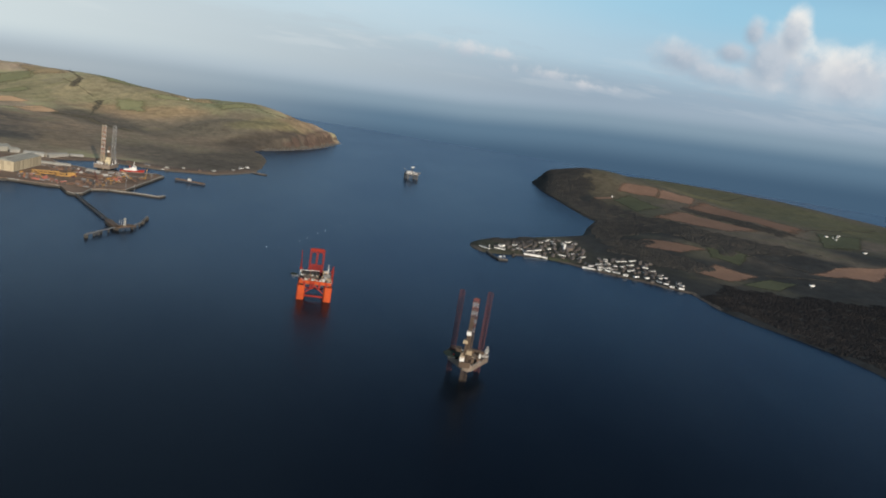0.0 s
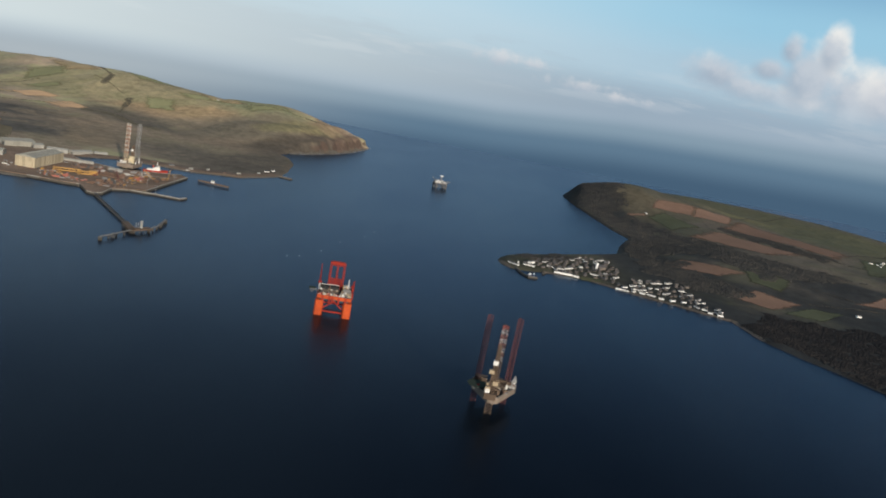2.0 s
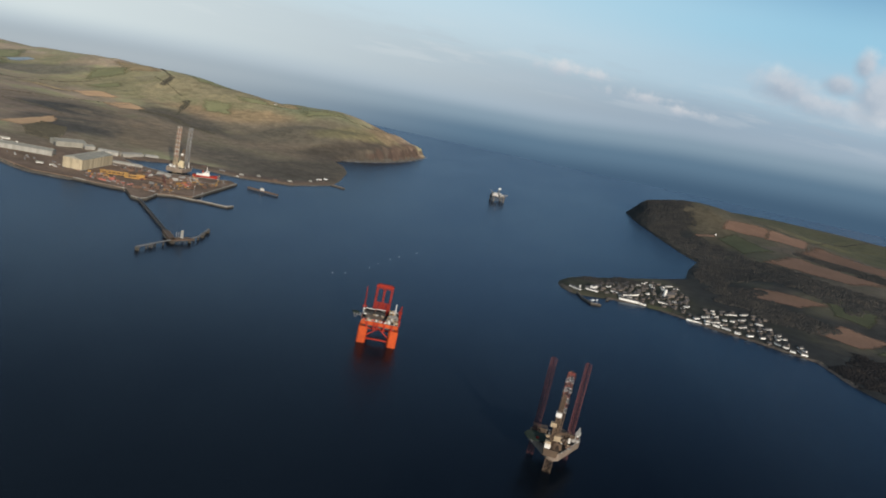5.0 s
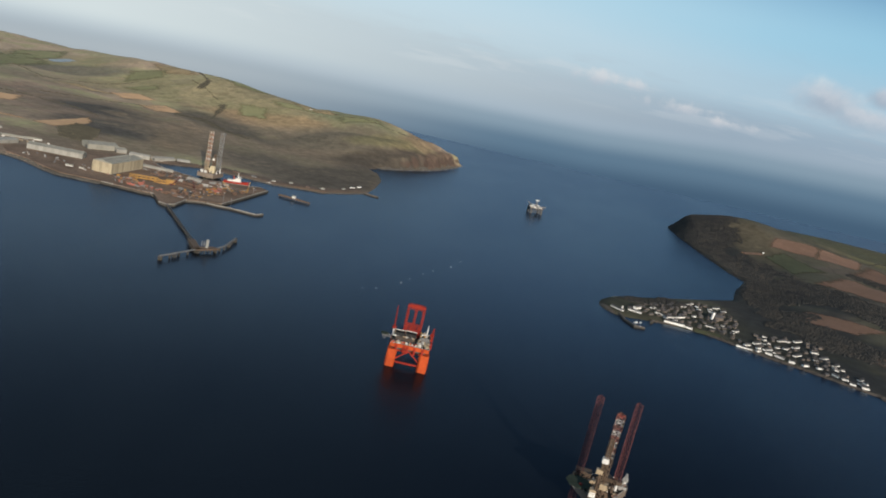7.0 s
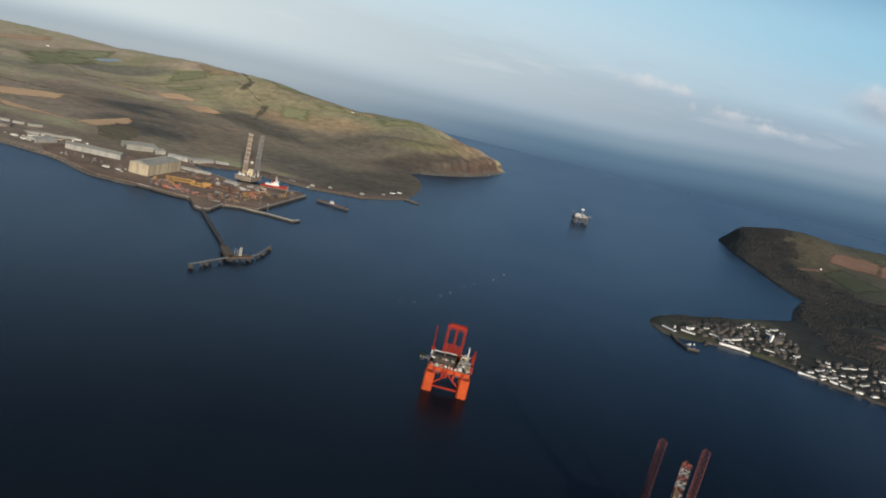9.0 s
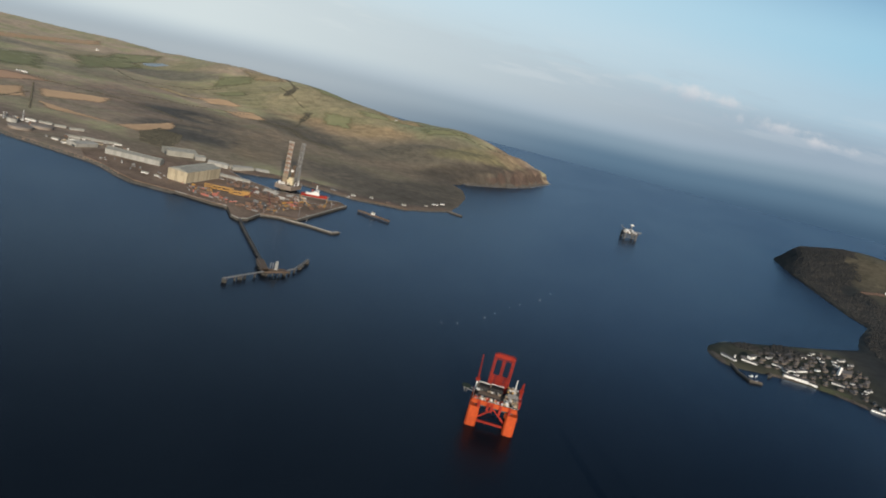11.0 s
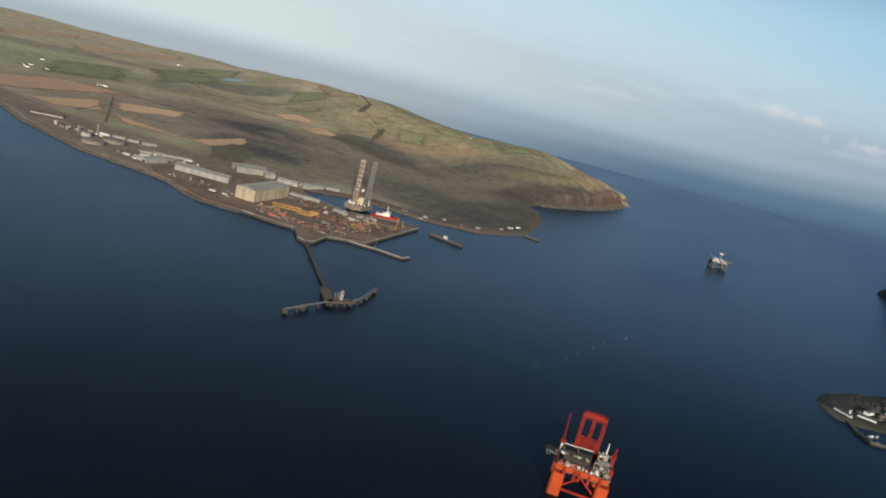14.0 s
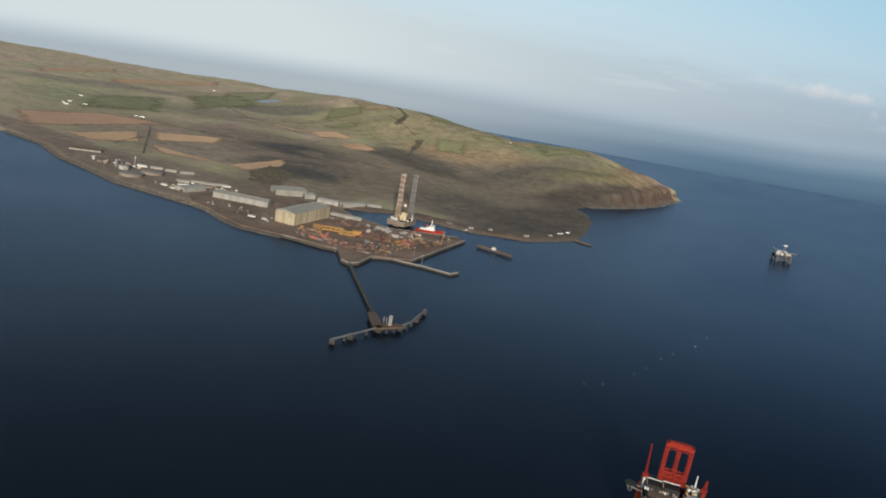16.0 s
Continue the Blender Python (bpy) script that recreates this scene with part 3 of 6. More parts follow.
# ---- the shape of the land ----
NORTH_COAST = [(-5600, 2150), (-3200, 1990), (-2350, 1905), (-2069, 1868), (-1900, 1850), (-1742, 1784), (-1622, 1762), (-1488, 1728),
               (-1364, 1735), (-1260, 1739), (-1158, 1706), (-1027, 1719), (-940, 1727), (-912, 1738), (-868, 1686), (-846, 1681),
               (-839, 1700), (-849, 1762), (-812, 1796), (-789, 1810), (-803, 2080), (-826, 2097), (-857, 2070), (-951, 2004), (-995, 2012), (-1060, 2018), (-1125, 2060), (-1129, 2082), (-1076, 2121), (-1040, 2164),
               (-990, 2185), (-895, 2195), (-835, 2203), (-762, 2252), (-723, 2270), (-680, 2356), (-645, 2445), (-655, 2560), (-690, 2760),
               (-745, 2900), (-800, 2960), (-782, 3043), (-735, 3157), (-685, 3290), (-640, 3480), (-608, 3860),
               (-700, 3960), (-1000, 4020)]
NORTH_COAST += [(-1700, 4150), (-2500, 4650), (-3600, 5400), (-5600, 6200)]
SOUTH_COAST = [(66, 1905), (62, 1868), (74, 1836), (92, 1816), (112, 1810), (140, 1822), (172, 1836), (230, 1850), (290, 1848), (351, 1822), (414, 1792), (480, 1775), (542, 1750),
               (593, 1732), (622, 1618), (668, 1548), (722, 1490), (783, 1412), (830, 1300), (960, 1080), (1300, 820), (2200, 380), (5600, -500),
               (5600, 2600), (3400, 2950), (2500, 3500), (2000, 4050), (1500, 4330), (1050, 4420), (700, 4150), (440, 3850), (354, 3530),
               (380, 3260), (425, 2990), (470, 2760), (510, 2640), (450, 2450), (418, 2300), (330, 2205), (240, 2115), (150, 2025), (98, 1975), (80, 1940)]


def shore_distance(poly, x, y):
    """Metres from the shore line, positive on land."""
    x, y = np.asarray(x, float), np.asarray(y, float)
    best, inside = np.full(x.shape, 1e18), np.zeros(x.shape, bool)
    for (ax, ay), (bx, by) in zip(poly, poly[1:] + poly[:1]):
        ex, ey = bx - ax, by - ay
        t = np.clip(((x - ax) * ex + (y - ay) * ey) / (ex * ex + ey * ey), 0, 1)
        best = np.minimum(best, (x - ax - t * ex) ** 2 + (y - ay - t * ey) ** 2)
        inside ^= ((ay > y) != (by > y)) & (x < ex * (y - ay) / (ey if ey else 1e-9) + ax)
    return np.where(inside, 1, -1) * np.sqrt(best)


def waves(x, y, scale, seed):
    """A smooth rolling surface between about -1 and 1."""
    rng, total = np.random.RandomState(seed), 0
    for k in range(7):
        a, f, ph = rng.uniform(0, 6.28), rng.uniform(0.6, 1.9) / scale, rng.uniform(0, 6.28)
        total = total + np.sin((x * math.cos(a) + y * math.sin(a)) * f * 6.28 + ph) / 7 ** 0.5 * 0.8
    return total


def ridge(x, y, line, side_a, side_b):
    """Height of a ridge along line, rows of (x, y, height); side_a is its width to the south, side_b to the north."""
    top = np.zeros(np.shape(x))
    for (ax, ay, ah), (bx, by, bh) in zip(line, line[1:]):
        ex, ey = bx - ax, by - ay
        t = np.clip(((x - ax) * ex + (y - ay) * ey) / (ex * ex + ey * ey), 0, 1)
        dx, dy = x - ax - t * ex, y - ay - t * ey
        w = np.where(dy < 0, side_a, side_b)
        top = np.maximum(top, (ah + t * (bh - ah)) * np.exp(-(dx * dx + dy * dy) / (2 * w * w)))
    return top


def step(a, b, v):
    t = np.clip((v - a) / (b - a), 0, 1)
    return t * t * (3 - 2 * t)


def north_height(x, y):
    d = shore_distance(NORTH_COAST, x, y)
    wild = step(2900, 3100, y) * step(-1600, -1100, x)
    d = d + wild * (8 * waves(x, y, 75, 11) + 4 * waves(x, y, 33, 12))
    hill = ridge(x, y, [(-650, 3770, 50), (-740, 3640, 86), (-890, 3560, 105), (-1000, 3565, 135), (-1145, 3585, 122), (-1262, 3560, 108), (-1410, 3580, 116), (-1540, 3585, 122), (-1710, 3620, 138), (-1880, 3700, 138), (-2110, 3810, 124), (-2260, 3870, 122), (-2600, 4120, 92), (-2900, 4330, 66), (-3350, 4500, 26), (-3900, 4750, 14)], 225, 260)
    hill = np.maximum(hill, ridge(x, y, [(-770, 3350, 84), (-960, 3330, 76)], 170, 200))
    land = 5 + 10 * step(150, 900, d) + hill * (step(-10, 90, d) * (1 - wild) + wild * (0.62 * step(2, 42, d) + 0.38 * step(30, 150, d))) + 2.5 * waves(x, y, 420, 3) * step(220, 600, d) + 1.6 * waves(x, y, 130, 4) * step(300, 700, d)
    return np.where(d > 0, 0.4 + (land - 0.4) * step(0, 16, d), np.maximum(-14, d * 0.5))


def south_height(x, y):
    d = shore_distance(SOUTH_COAST, x, y)
    hill = ridge(x, y, [(400, 3545, 14), (450, 3550, 32), (490, 3545, 50), (545, 3530, 70), (580, 3520, 76), (620, 3510, 72), (740, 3515, 56)], 190, 240)
    hill = np.maximum(hill, ridge(x, y, [(740, 3600, 42), (1080, 4120, 24), (1420, 4060, 30), (1650, 3900, 33), (1900, 3760, 26), (2600, 3200, 20)], 170, 220))
    land = 5 + 30 * step(40, 320, d) * step(1950, 2500, y) + 14 * step(100, 600, d) + hill * step(-10, 75, d) + 3 * waves(x, y, 380, 7) * step(200, 600, d) + 1.2 * waves(x, y, 120, 8) * step(200, 600, d)
    return np.where(d > 0, 0.4 + (land - 0.4) * step(0, 18, d), np.maximum(-14, d * 0.5))




# ---- sea and land ----
def grid_land(name, height, x0, x1, y0, y1, cell, material, label):
    nx, ny = int((x1 - x0) / cell) + 1, int((y1 - y0) / cell) + 1
    xs, ys = np.linspace(x0, x1, nx), np.linspace(y0, y1, ny)
    gx, gy = np.meshgrid(xs, ys)
    gz = height(gx, gy)
    keep = gz > -8
    faces = []
    index = np.arange(nx * ny).reshape(ny, nx)
    quad = keep[:-1, :-1] | keep[1:, :-1] | keep[:-1, 1:] | keep[1:, 1:]
    j, i = np.nonzero(quad)
    faces = np.stack([index[j, i], index[j, i + 1], index[j + 1, i + 1], index[j + 1, i]], 1)
    used, back = np.unique(faces, return_inverse=True)
    mesh = bpy.data.meshes.new(name)
    mesh.from_pydata(np.stack([gx.ravel(), gy.ravel(), gz.ravel()], 1)[used].tolist(), [], back.reshape(faces.shape).tolist())
    mesh.materials.append(material)
    for p in mesh.polygons:
        p.use_smooth = True
    return tagged(new(name, mesh), label, "ground", kind="structure"), (xs, ys, gz)


def surface_height(field, x, y):
    xs, ys, gz = field
    fx = np.clip((np.asarray(x) - xs[0]) / (xs[1] - xs[0]), 0, len(xs) - 1.001)
    fy = np.clip((np.asarray(y) - ys[0]) / (ys[1] - ys[0]), 0, len(ys) - 1.001)
    i, j = fx.astype(int), fy.astype(int)
    u, v = fx - i, fy - j
    return gz[j, i] * (1 - u) * (1 - v) + gz[j, i + 1] * u * (1 - v) + gz[j + 1, i] * (1 - u) * v + gz[j + 1, i + 1] * u * v


bm = bmesh.new()
bmesh.ops.create_grid(bm, x_segments=24, y_segments=24, size=9000)
sea = tagged(part("sea", bm, SEA), "dark blue rippled sea water of a firth", "sea", kind="structure")
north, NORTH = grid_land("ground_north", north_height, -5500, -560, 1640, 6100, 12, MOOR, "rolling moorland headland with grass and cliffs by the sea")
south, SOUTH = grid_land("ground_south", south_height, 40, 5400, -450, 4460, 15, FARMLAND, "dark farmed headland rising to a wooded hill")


def field_patch(name, field, corners, material, label, lift=0.9, ragged=2.2, soft=2.2):
    """A field laid over the land between four corners."""
    n = 14
    a, b, c, d = [np.array(p, float) for p in corners]
    u, v = np.meshgrid(np.linspace(0, 1, n), np.linspace(0, 1, n))
    u, v = u[..., None], v[..., None]
    p = a * (1 - u) * (1 - v) + b * u * (1 - v) + c * u * v + d * (1 - u) * v
    rng = np.random.RandomState(int(abs(a[0] + b[1])))
    p = p + rng.normal(0, ragged, p.shape)
    z = surface_height(field, p[..., 0], p[..., 1]) + lift
    idx = np.arange(n * n).reshape(n, n)
    mesh = bpy.data.meshes.new(name)
    mesh.from_pydata(np.concatenate([p.reshape(-1, 2), z.reshape(-1, 1)], 1).tolist(), [],
                     np.stack([idx[:-1, :-1], idx[:-1, 1:], idx[1:, 1:], idx[1:, :-1]], -1).reshape(-1, 4).tolist())
    mesh.materials.append(material)
    far = np.minimum(np.minimum(u, 1 - u), np.minimum(v, 1 - v))[..., 0]
    mesh.attributes.new("rim", "FLOAT", "POINT").data.foreach_set("value", (far * soft).ravel().astype(np.float32))
    for q in mesh.polygons:
        q.use_smooth = True
    return tagged(new(name, mesh), label, "field", "fields on the headlands", "structure")


for corners, mat, label in (
        ([(-2404, 2113), (-2347, 2412), (-2115, 2537), (-2125, 1950)], PLOUGHED, "brown ploughed field beside the shore road"),
        ([(-2029, 1995), (-2049, 2313), (-1865, 2154), (-1926, 2019)], STUBBLE, "tan stubble field above the tank farm"),
        ([(-2030, 2327), (-1885, 2537), (-1830, 2408), (-1886, 2203)], STUBBLE, "long tan stubble field"),
        ([(-1573, 2143), (-1583, 2443), (-1519, 2374), (-1498, 2159)], STUBBLE, "pale stubble field beside a dark wood"),
        ([(-1858, 2162), (-1670, 2159), (-1561, 2174), (-1744, 2087)], STUBBLE, "narrow tan field"),
        ([(-3556, 3035), (-3874, 3817), (-3702, 3667), (-3391, 2914)], STUBBLE, "pale strip field on the far low land"),
        ([(-3324, 3233), (-3592, 4376), (-3349, 4109), (-3152, 3088)], STUBBLE, "long pale strip field below the far ridge"),
        ([(-2900, 3300), (-3000, 3900), (-2555, 3550), (-2403, 2860)], PASTURE, "broad yellow-green pasture"),
        ([(-2796, 2703), (-2813, 3208), (-2283, 2646), (-2421, 2314)], PASTURE, "green pasture on the low land"),
        ([(-3160, 3854), (-2949, 4195), (-2703, 3770), (-2686, 3307)], PASTURE, "green pasture below the ridge"),
        ([(-2236, 3022), (-2153, 3135), (-1901, 3089), (-2007, 3062)], DRY_GRASS, "thin tan strip field"),
        ([(-2006, 3110), (-1910, 3200), (-1785, 3150), (-1870, 3033)], STUBBLE, "small tan hill field"),
        ([(-1780, 2960), (-1725, 3106), (-1600, 3034), (-1645, 2910)], STUBBLE, "small tan field under the hill"),
        ([(-2303, 3823), (-2010, 3800), (-1842, 3586), (-1996, 3489)], DRY_GRASS, "pale dry grass field on the ridge"),
        ([(-1560, 3370), (-1400, 3390), (-1330, 3240), (-1480, 3190)], PASTURE, "green pasture on the hillside"),
        ([(-1177, 3455), (-940, 3570), (-899, 3510), (-1087, 3361)], PASTURE, "bright green field along the ridge"),
        ([(-1480, 3480), (-1250, 3530), (-1180, 3470), (-1400, 3400)], PASTURE, "green field under the ridge top"),
        ([(-2250, 3600), (-2060, 3700), (-1960, 3480), (-2120, 3330)], PASTURE, "yellow-green hillside pasture"),
        ([(-2060, 3250), (-1940, 3420), (-1880, 3330), (-1960, 3230)], PASTURE, "green hill field beside a gully"),
        ([(-1900, 3700), (-1500, 3640), (-1480, 3560), (-1639, 3500)], PASTURE, "green field on the ridge top"),
        ([(-1420, 3560), (-1180, 3560), (-1100, 3470), (-1300, 3440)], DRY_GRASS, "orange-brown grass field on the ridge")):
    field_patch("field", NORTH, corners, mat, label, soft=1.1 if mat in (PASTURE, DRY_GRASS) else 2.4)
for corners in ([(-1125, 2066), (-1000, 2176), (-1000, 2222), (-1150, 2110)], [(-1000, 2183), (-835, 2202), (-845, 2250), (-1005, 2228)], [(-835, 2202), (-762, 2250), (-790, 2296), (-845, 2250)], [(-762, 2250), (-723, 2270), (-750, 2310), (-790, 2296)], [(-723, 2270), (-680, 2356), (-715, 2370), (-750, 2310)], [(-680, 2356), (-646, 2440), (-690, 2450), (-715, 2370)]):
    field_patch("shore_track", NORTH, corners, SHORE_DIRT, "brown trodden ground along the harbour shore", 0.6, 1.0)
tagged(field_patch("pond", NORTH, [(-2731, 3674), (-2682, 3765), (-2600, 3710), (-2647, 3597)], POND, "pale blue pond among the fields"), category="pond")
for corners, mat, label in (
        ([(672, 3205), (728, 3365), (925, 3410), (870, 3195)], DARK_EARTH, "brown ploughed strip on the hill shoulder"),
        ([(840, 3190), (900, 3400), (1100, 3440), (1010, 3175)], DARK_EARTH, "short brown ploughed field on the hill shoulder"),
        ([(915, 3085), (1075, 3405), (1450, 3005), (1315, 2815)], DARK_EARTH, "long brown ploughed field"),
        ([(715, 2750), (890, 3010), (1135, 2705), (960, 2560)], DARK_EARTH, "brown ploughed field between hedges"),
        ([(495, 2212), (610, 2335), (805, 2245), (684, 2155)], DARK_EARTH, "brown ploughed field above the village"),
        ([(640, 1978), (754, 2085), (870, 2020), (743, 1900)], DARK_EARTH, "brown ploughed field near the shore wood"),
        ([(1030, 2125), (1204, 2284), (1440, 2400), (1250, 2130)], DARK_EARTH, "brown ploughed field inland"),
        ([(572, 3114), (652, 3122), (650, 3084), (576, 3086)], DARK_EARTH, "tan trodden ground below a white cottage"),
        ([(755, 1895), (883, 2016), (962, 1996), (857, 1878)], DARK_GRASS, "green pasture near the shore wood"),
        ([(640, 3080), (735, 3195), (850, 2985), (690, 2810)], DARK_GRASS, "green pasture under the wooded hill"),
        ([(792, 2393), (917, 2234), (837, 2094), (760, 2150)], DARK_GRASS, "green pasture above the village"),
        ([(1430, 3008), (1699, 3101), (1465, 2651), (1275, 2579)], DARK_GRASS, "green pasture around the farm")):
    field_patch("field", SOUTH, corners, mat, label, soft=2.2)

for corners, label in (([(64, 1866), (92, 1817), (98, 1824), (74, 1866)], "narrow shingle beach at the village point"), ([(172, 1836), (230, 1850), (230, 1858), (172, 1843)], "narrow shingle beach under the village front"),
                       ([(290, 1848), (351, 1822), (353, 1830), (292, 1856)], "narrow shingle beach under the village front"), ([(351, 1822), (414, 1792), (417, 1799), (354, 1829)], "brown shingle beach along the shore road"),
                       ([(414, 1792), (480, 1775), (482, 1782), (416, 1799)], "brown shingle beach along the shore road"), ([(480, 1775), (542, 1750), (545, 1757), (482, 1782)], "brown shingle beach along the shore road"),
                       ([(542, 1750), (593, 1732), (600, 1740), (545, 1757)], "brown shingle beach along the shore road"), ([(593, 1732), (622, 1618), (632, 1621), (601, 1738)], "dark shingle beach below the shore wood")):
    tagged(field_patch("beach", SOUTH, corners, SHINGLE, label, 0.5, 0.8), category="beach", group="beaches")
for corners in ([(88, 1958), (150, 2025), (153, 2020), (93, 1954)], [(150, 2025), (240, 2118), (243, 2113), (153, 2020)]):
    tagged(field_patch("beach", SOUTH, corners, PALE_SAND, "pale sandy beach behind the village", 0.5, 0.6), category="beach", group="beaches")
field_patch("field", SOUTH, [(262, 1862), (322, 1862), (318, 1845), (264, 1849)], DARK_GRASS, "dark walled green beside the shore", 0.5, 0.8, 6.0)


def hedge_row(name, field, runs, material, label, seed):
    """Hedges and shelter belts: lines of small uneven bushes along field edges."""
    rng = np.random.RandomState(seed)
    pts = []
    for (ax, ay), (bx, by) in runs:
        n = int(math.hypot(bx - ax, by - ay) / 2.2)
        f = np.sort(rng.uniform(0, 1, n))
        pts.append(np.stack([ax + (bx - ax) * f + rng.normal(0, 1.2, n), ay + (by - ay) * f + rng.normal(0, 1.2, n)], 1))
    p = np.concatenate(pts)
    z = surface_height(field, p[:, 0], p[:, 1])
    ico = bmesh.new()
    bmesh.ops.create_icosphere(ico, subdivisions=1, radius=1.0)
    base = np.array([v.co[:] for v in ico.verts])
    tri = np.array([[v.index for v in f.verts] for f in ico.faces])
    ico.free()
    n = len(p)
    size = rng.uniform(0.8, 2.2, (n, 1, 1)) * (1 + rng.uniform(-0.3, 0.3, (n, len(base), 3)))
    v = base[None] * size + np.concatenate([p, (z + 1.2)[:, None]], 1)[:, None, :]
    f = tri[None] + (np.arange(n) * len(base))[:, None, None]
    mesh = bpy.data.meshes.new(name)
    mesh.from_pydata(v.reshape(-1, 3).tolist(), [], f.reshape(-1, 3).tolist())
    mesh.materials.append(material)
    return tagged(new(name, mesh), label, "hedge", "hedges", "stuff")


def around(quads):
    return [(q[i], q[(i + 1) % 4]) for q in quads for i in range(4)]


def inside(outline, x, y):
    return shore_distance(outline, x, y) > 0


def wood(name, field, outline, spacing, tall, label, seed, material, ragged=9):
    """A wood as many small uneven crowns on short trunks."""
    rng = np.random.RandomState(seed)
    xs, ys = [p[0] for p in outline], [p[1] for p in outline]
    area = (max(xs) - min(xs)) * (max(ys) - min(ys))
    n = int(area / spacing ** 2)
    x, y = rng.uniform(min(xs), max(xs), n), rng.uniform(min(ys), max(ys), n)
    edge = shore_distance(outline, x, y) + waves(x, y, 60, seed) * ragged + waves(x, y, 170, seed + 2) * 2 * ragged
    ok = (edge > rng.exponential(ragged, n)) & (waves(x, y, 45, seed + 1) > -0.9)
    x, y = x[ok], y[ok]
    z = surface_height(field, x, y)
    x, y, z = x[z > 2], y[z > 2], z[z > 2]
    ring = [6.2832 * k / 6 for k in range(6)]
    base = np.array([(math.cos(a), math.sin(a), -0.6) for a in ring] + [(0.62 * math.cos(a + 0.5), 0.62 * math.sin(a + 0.5), 0.45) for a in ring[::2]] + [(0, 0, 1.0)])
    tri = np.array([(0, 1, 6), (1, 2, 6), (2, 7, 6), (2, 3, 7), (3, 4, 7), (4, 8, 7), (4, 5, 8), (5, 0, 8), (0, 6, 8), (6, 7, 9), (7, 8, 9), (8, 6, 9)])
    n = len(x)
    r = np.exp(rng.normal(0, 0.28, n)) * spacing * 0.78
    h = np.exp(rng.normal(0, 0.22, n)) * tall
    jig = 1 + rng.uniform(-0.35, 0.35, (n, len(base), 3))
    v = base[None] * jig * np.stack([r, r, h * 0.40], 1)[:, None, :] + np.stack([x, y, z + h * 0.3], 1)[:, None, :]
    f = tri[None] + (np.arange(n) * len(base))[:, None, None]
    mesh = bpy.data.meshes.new(name)
    mesh.from_pydata(v.reshape(-1, 3).tolist(), [], f.reshape(-1, 3).tolist())
    mesh.materials.append(material)
    for q in mesh.polygons:
        q.use_smooth = True
    return tagged(new(name, mesh), label, "wood", "woods", "stuff")


wood("wood", NORTH, [(-1498, 2171), (-1530, 2300), (-1440, 2290), (-1385, 2200), (-1320, 2070), (-1400, 2060)], 2.6, 3.6, "dark leafless wood behind the sheds", 1, SCRUB, 2)
wood("wood", NORTH, [(-1945, 3700), (-1915, 3690), (-1765, 3515), (-1742, 3400), (-1768, 3395), (-1795, 3520)], 3.0, 3.4, "dark trees in a hillside gully", 5, SCRUB, 2.5)
wood("wood", NORTH, [(-1620, 3000), (-1560, 2985), (-1490, 3010), (-1370, 2930), (-1240, 2880), (-1250, 2855), (-1370, 2893), (-1480, 2965), (-1600, 2960)], 4.0, 3.6, "dark bushes along a burn under the hill", 6, SCRUB, 2.5)
wood("wood", NORTH, [(-1600, 3290), (-1565, 3310), (-1550, 3270), (-1505, 3090), (-1490, 3010), (-1505, 3005), (-1520, 3100), (-1570, 3235)], 4.0, 3.4, "dark bushes in a side gully", 4, SCRUB, 2.5)
wood("wood", SOUTH, [(325, 3530), (360, 3260), (408, 2990), (465, 2740), (540, 2690), (560, 2960), (556, 3150), (610, 3430), (600, 3560), (540, 3620), (430, 3620)], 3.1, 3.4, "dark wooded hill above the sea cliff", 7, WOOD, 16)
wood("wood", SOUTH, [(470, 2483), (705, 2778), (943, 2460), (1207, 2391), (822, 2196), (689, 2456), (440, 2260)], 3.1, 4.0, "dark belt of trees behind the bay", 8, WOOD)
wood("wood", SOUTH, [(471, 2084), (626, 2200), (739, 2035), (650, 1950), (558, 1982)], 3.1, 4.0, "dark wood above the village", 9, WOOD)
wood("wood", SOUTH, [(606, 1716), (640, 1750), (718, 1850), (1095, 1872), (1500, 1700), (1700, 1100), (1350, 820), (966, 1090), (838, 1306), (790, 1420), (730, 1498), (678, 1556), (632, 1624)], 3.3, 2.6, "dark wood along the shore", 10, DENSE_WOOD)
wood("wood", SOUTH, [(890, 3020), (935, 3080), (1290, 2810), (1170, 2660)], 3.1, 4.0, "dark tree belt between ploughed fields", 11, WOOD)
wood("wood", SOUTH, [(455, 2440), (463, 2223), (450, 2030), (570, 2079), (633, 2309), (531, 2290), (523, 2510)], 3.1, 4.0, "dark trees between the bay and the village", 13, WOOD)
wood("wood", SOUTH, [(530, 2990), (500, 2640), (480, 2480), (668, 2435), (748, 2721), (676, 2800), (640, 2940)], 3.1, 3.4, "dark wood on the slope above the bay", 14, WOOD, 16)
wood("wood", SOUTH, [(110, 1965), (180, 2030), (260, 2090), (300, 2060), (190, 1950), (120, 1930)], 3.1, 4.0, "dark scrub on the village point", 12, WOOD)
hedge_row("hedge", NORTH, [((-1950, 2230), (-1880, 2060)), ((-2230, 2480), (-1880, 2560)), ((-1880, 2560), (-1600, 2500)), ((-1980, 2700), (-1700, 3050)), ((-1260, 3500), (-900, 3480)), ((-900, 3480), (-760, 3560)), ((-1850, 3500), (-1620, 3330)), ((-2300, 3050), (-2050, 3400)), ((-2650, 3300), (-2300, 3100)), ((-2090, 2385), (-1740, 2034))],
          SCRUB, "dark bare hedges between the fields", 31)
hedge_row("hedge", SOUTH, [((1066, 3400), (1500, 3900)), ((1213, 2768), (1465, 2651)), ((900, 2230), (1048, 2148)), ((1410, 3013), (1900, 3400)), ((884, 2043), (1100, 2090))],
          WOOD, "dark bare hedges on the farmed headland", 32)


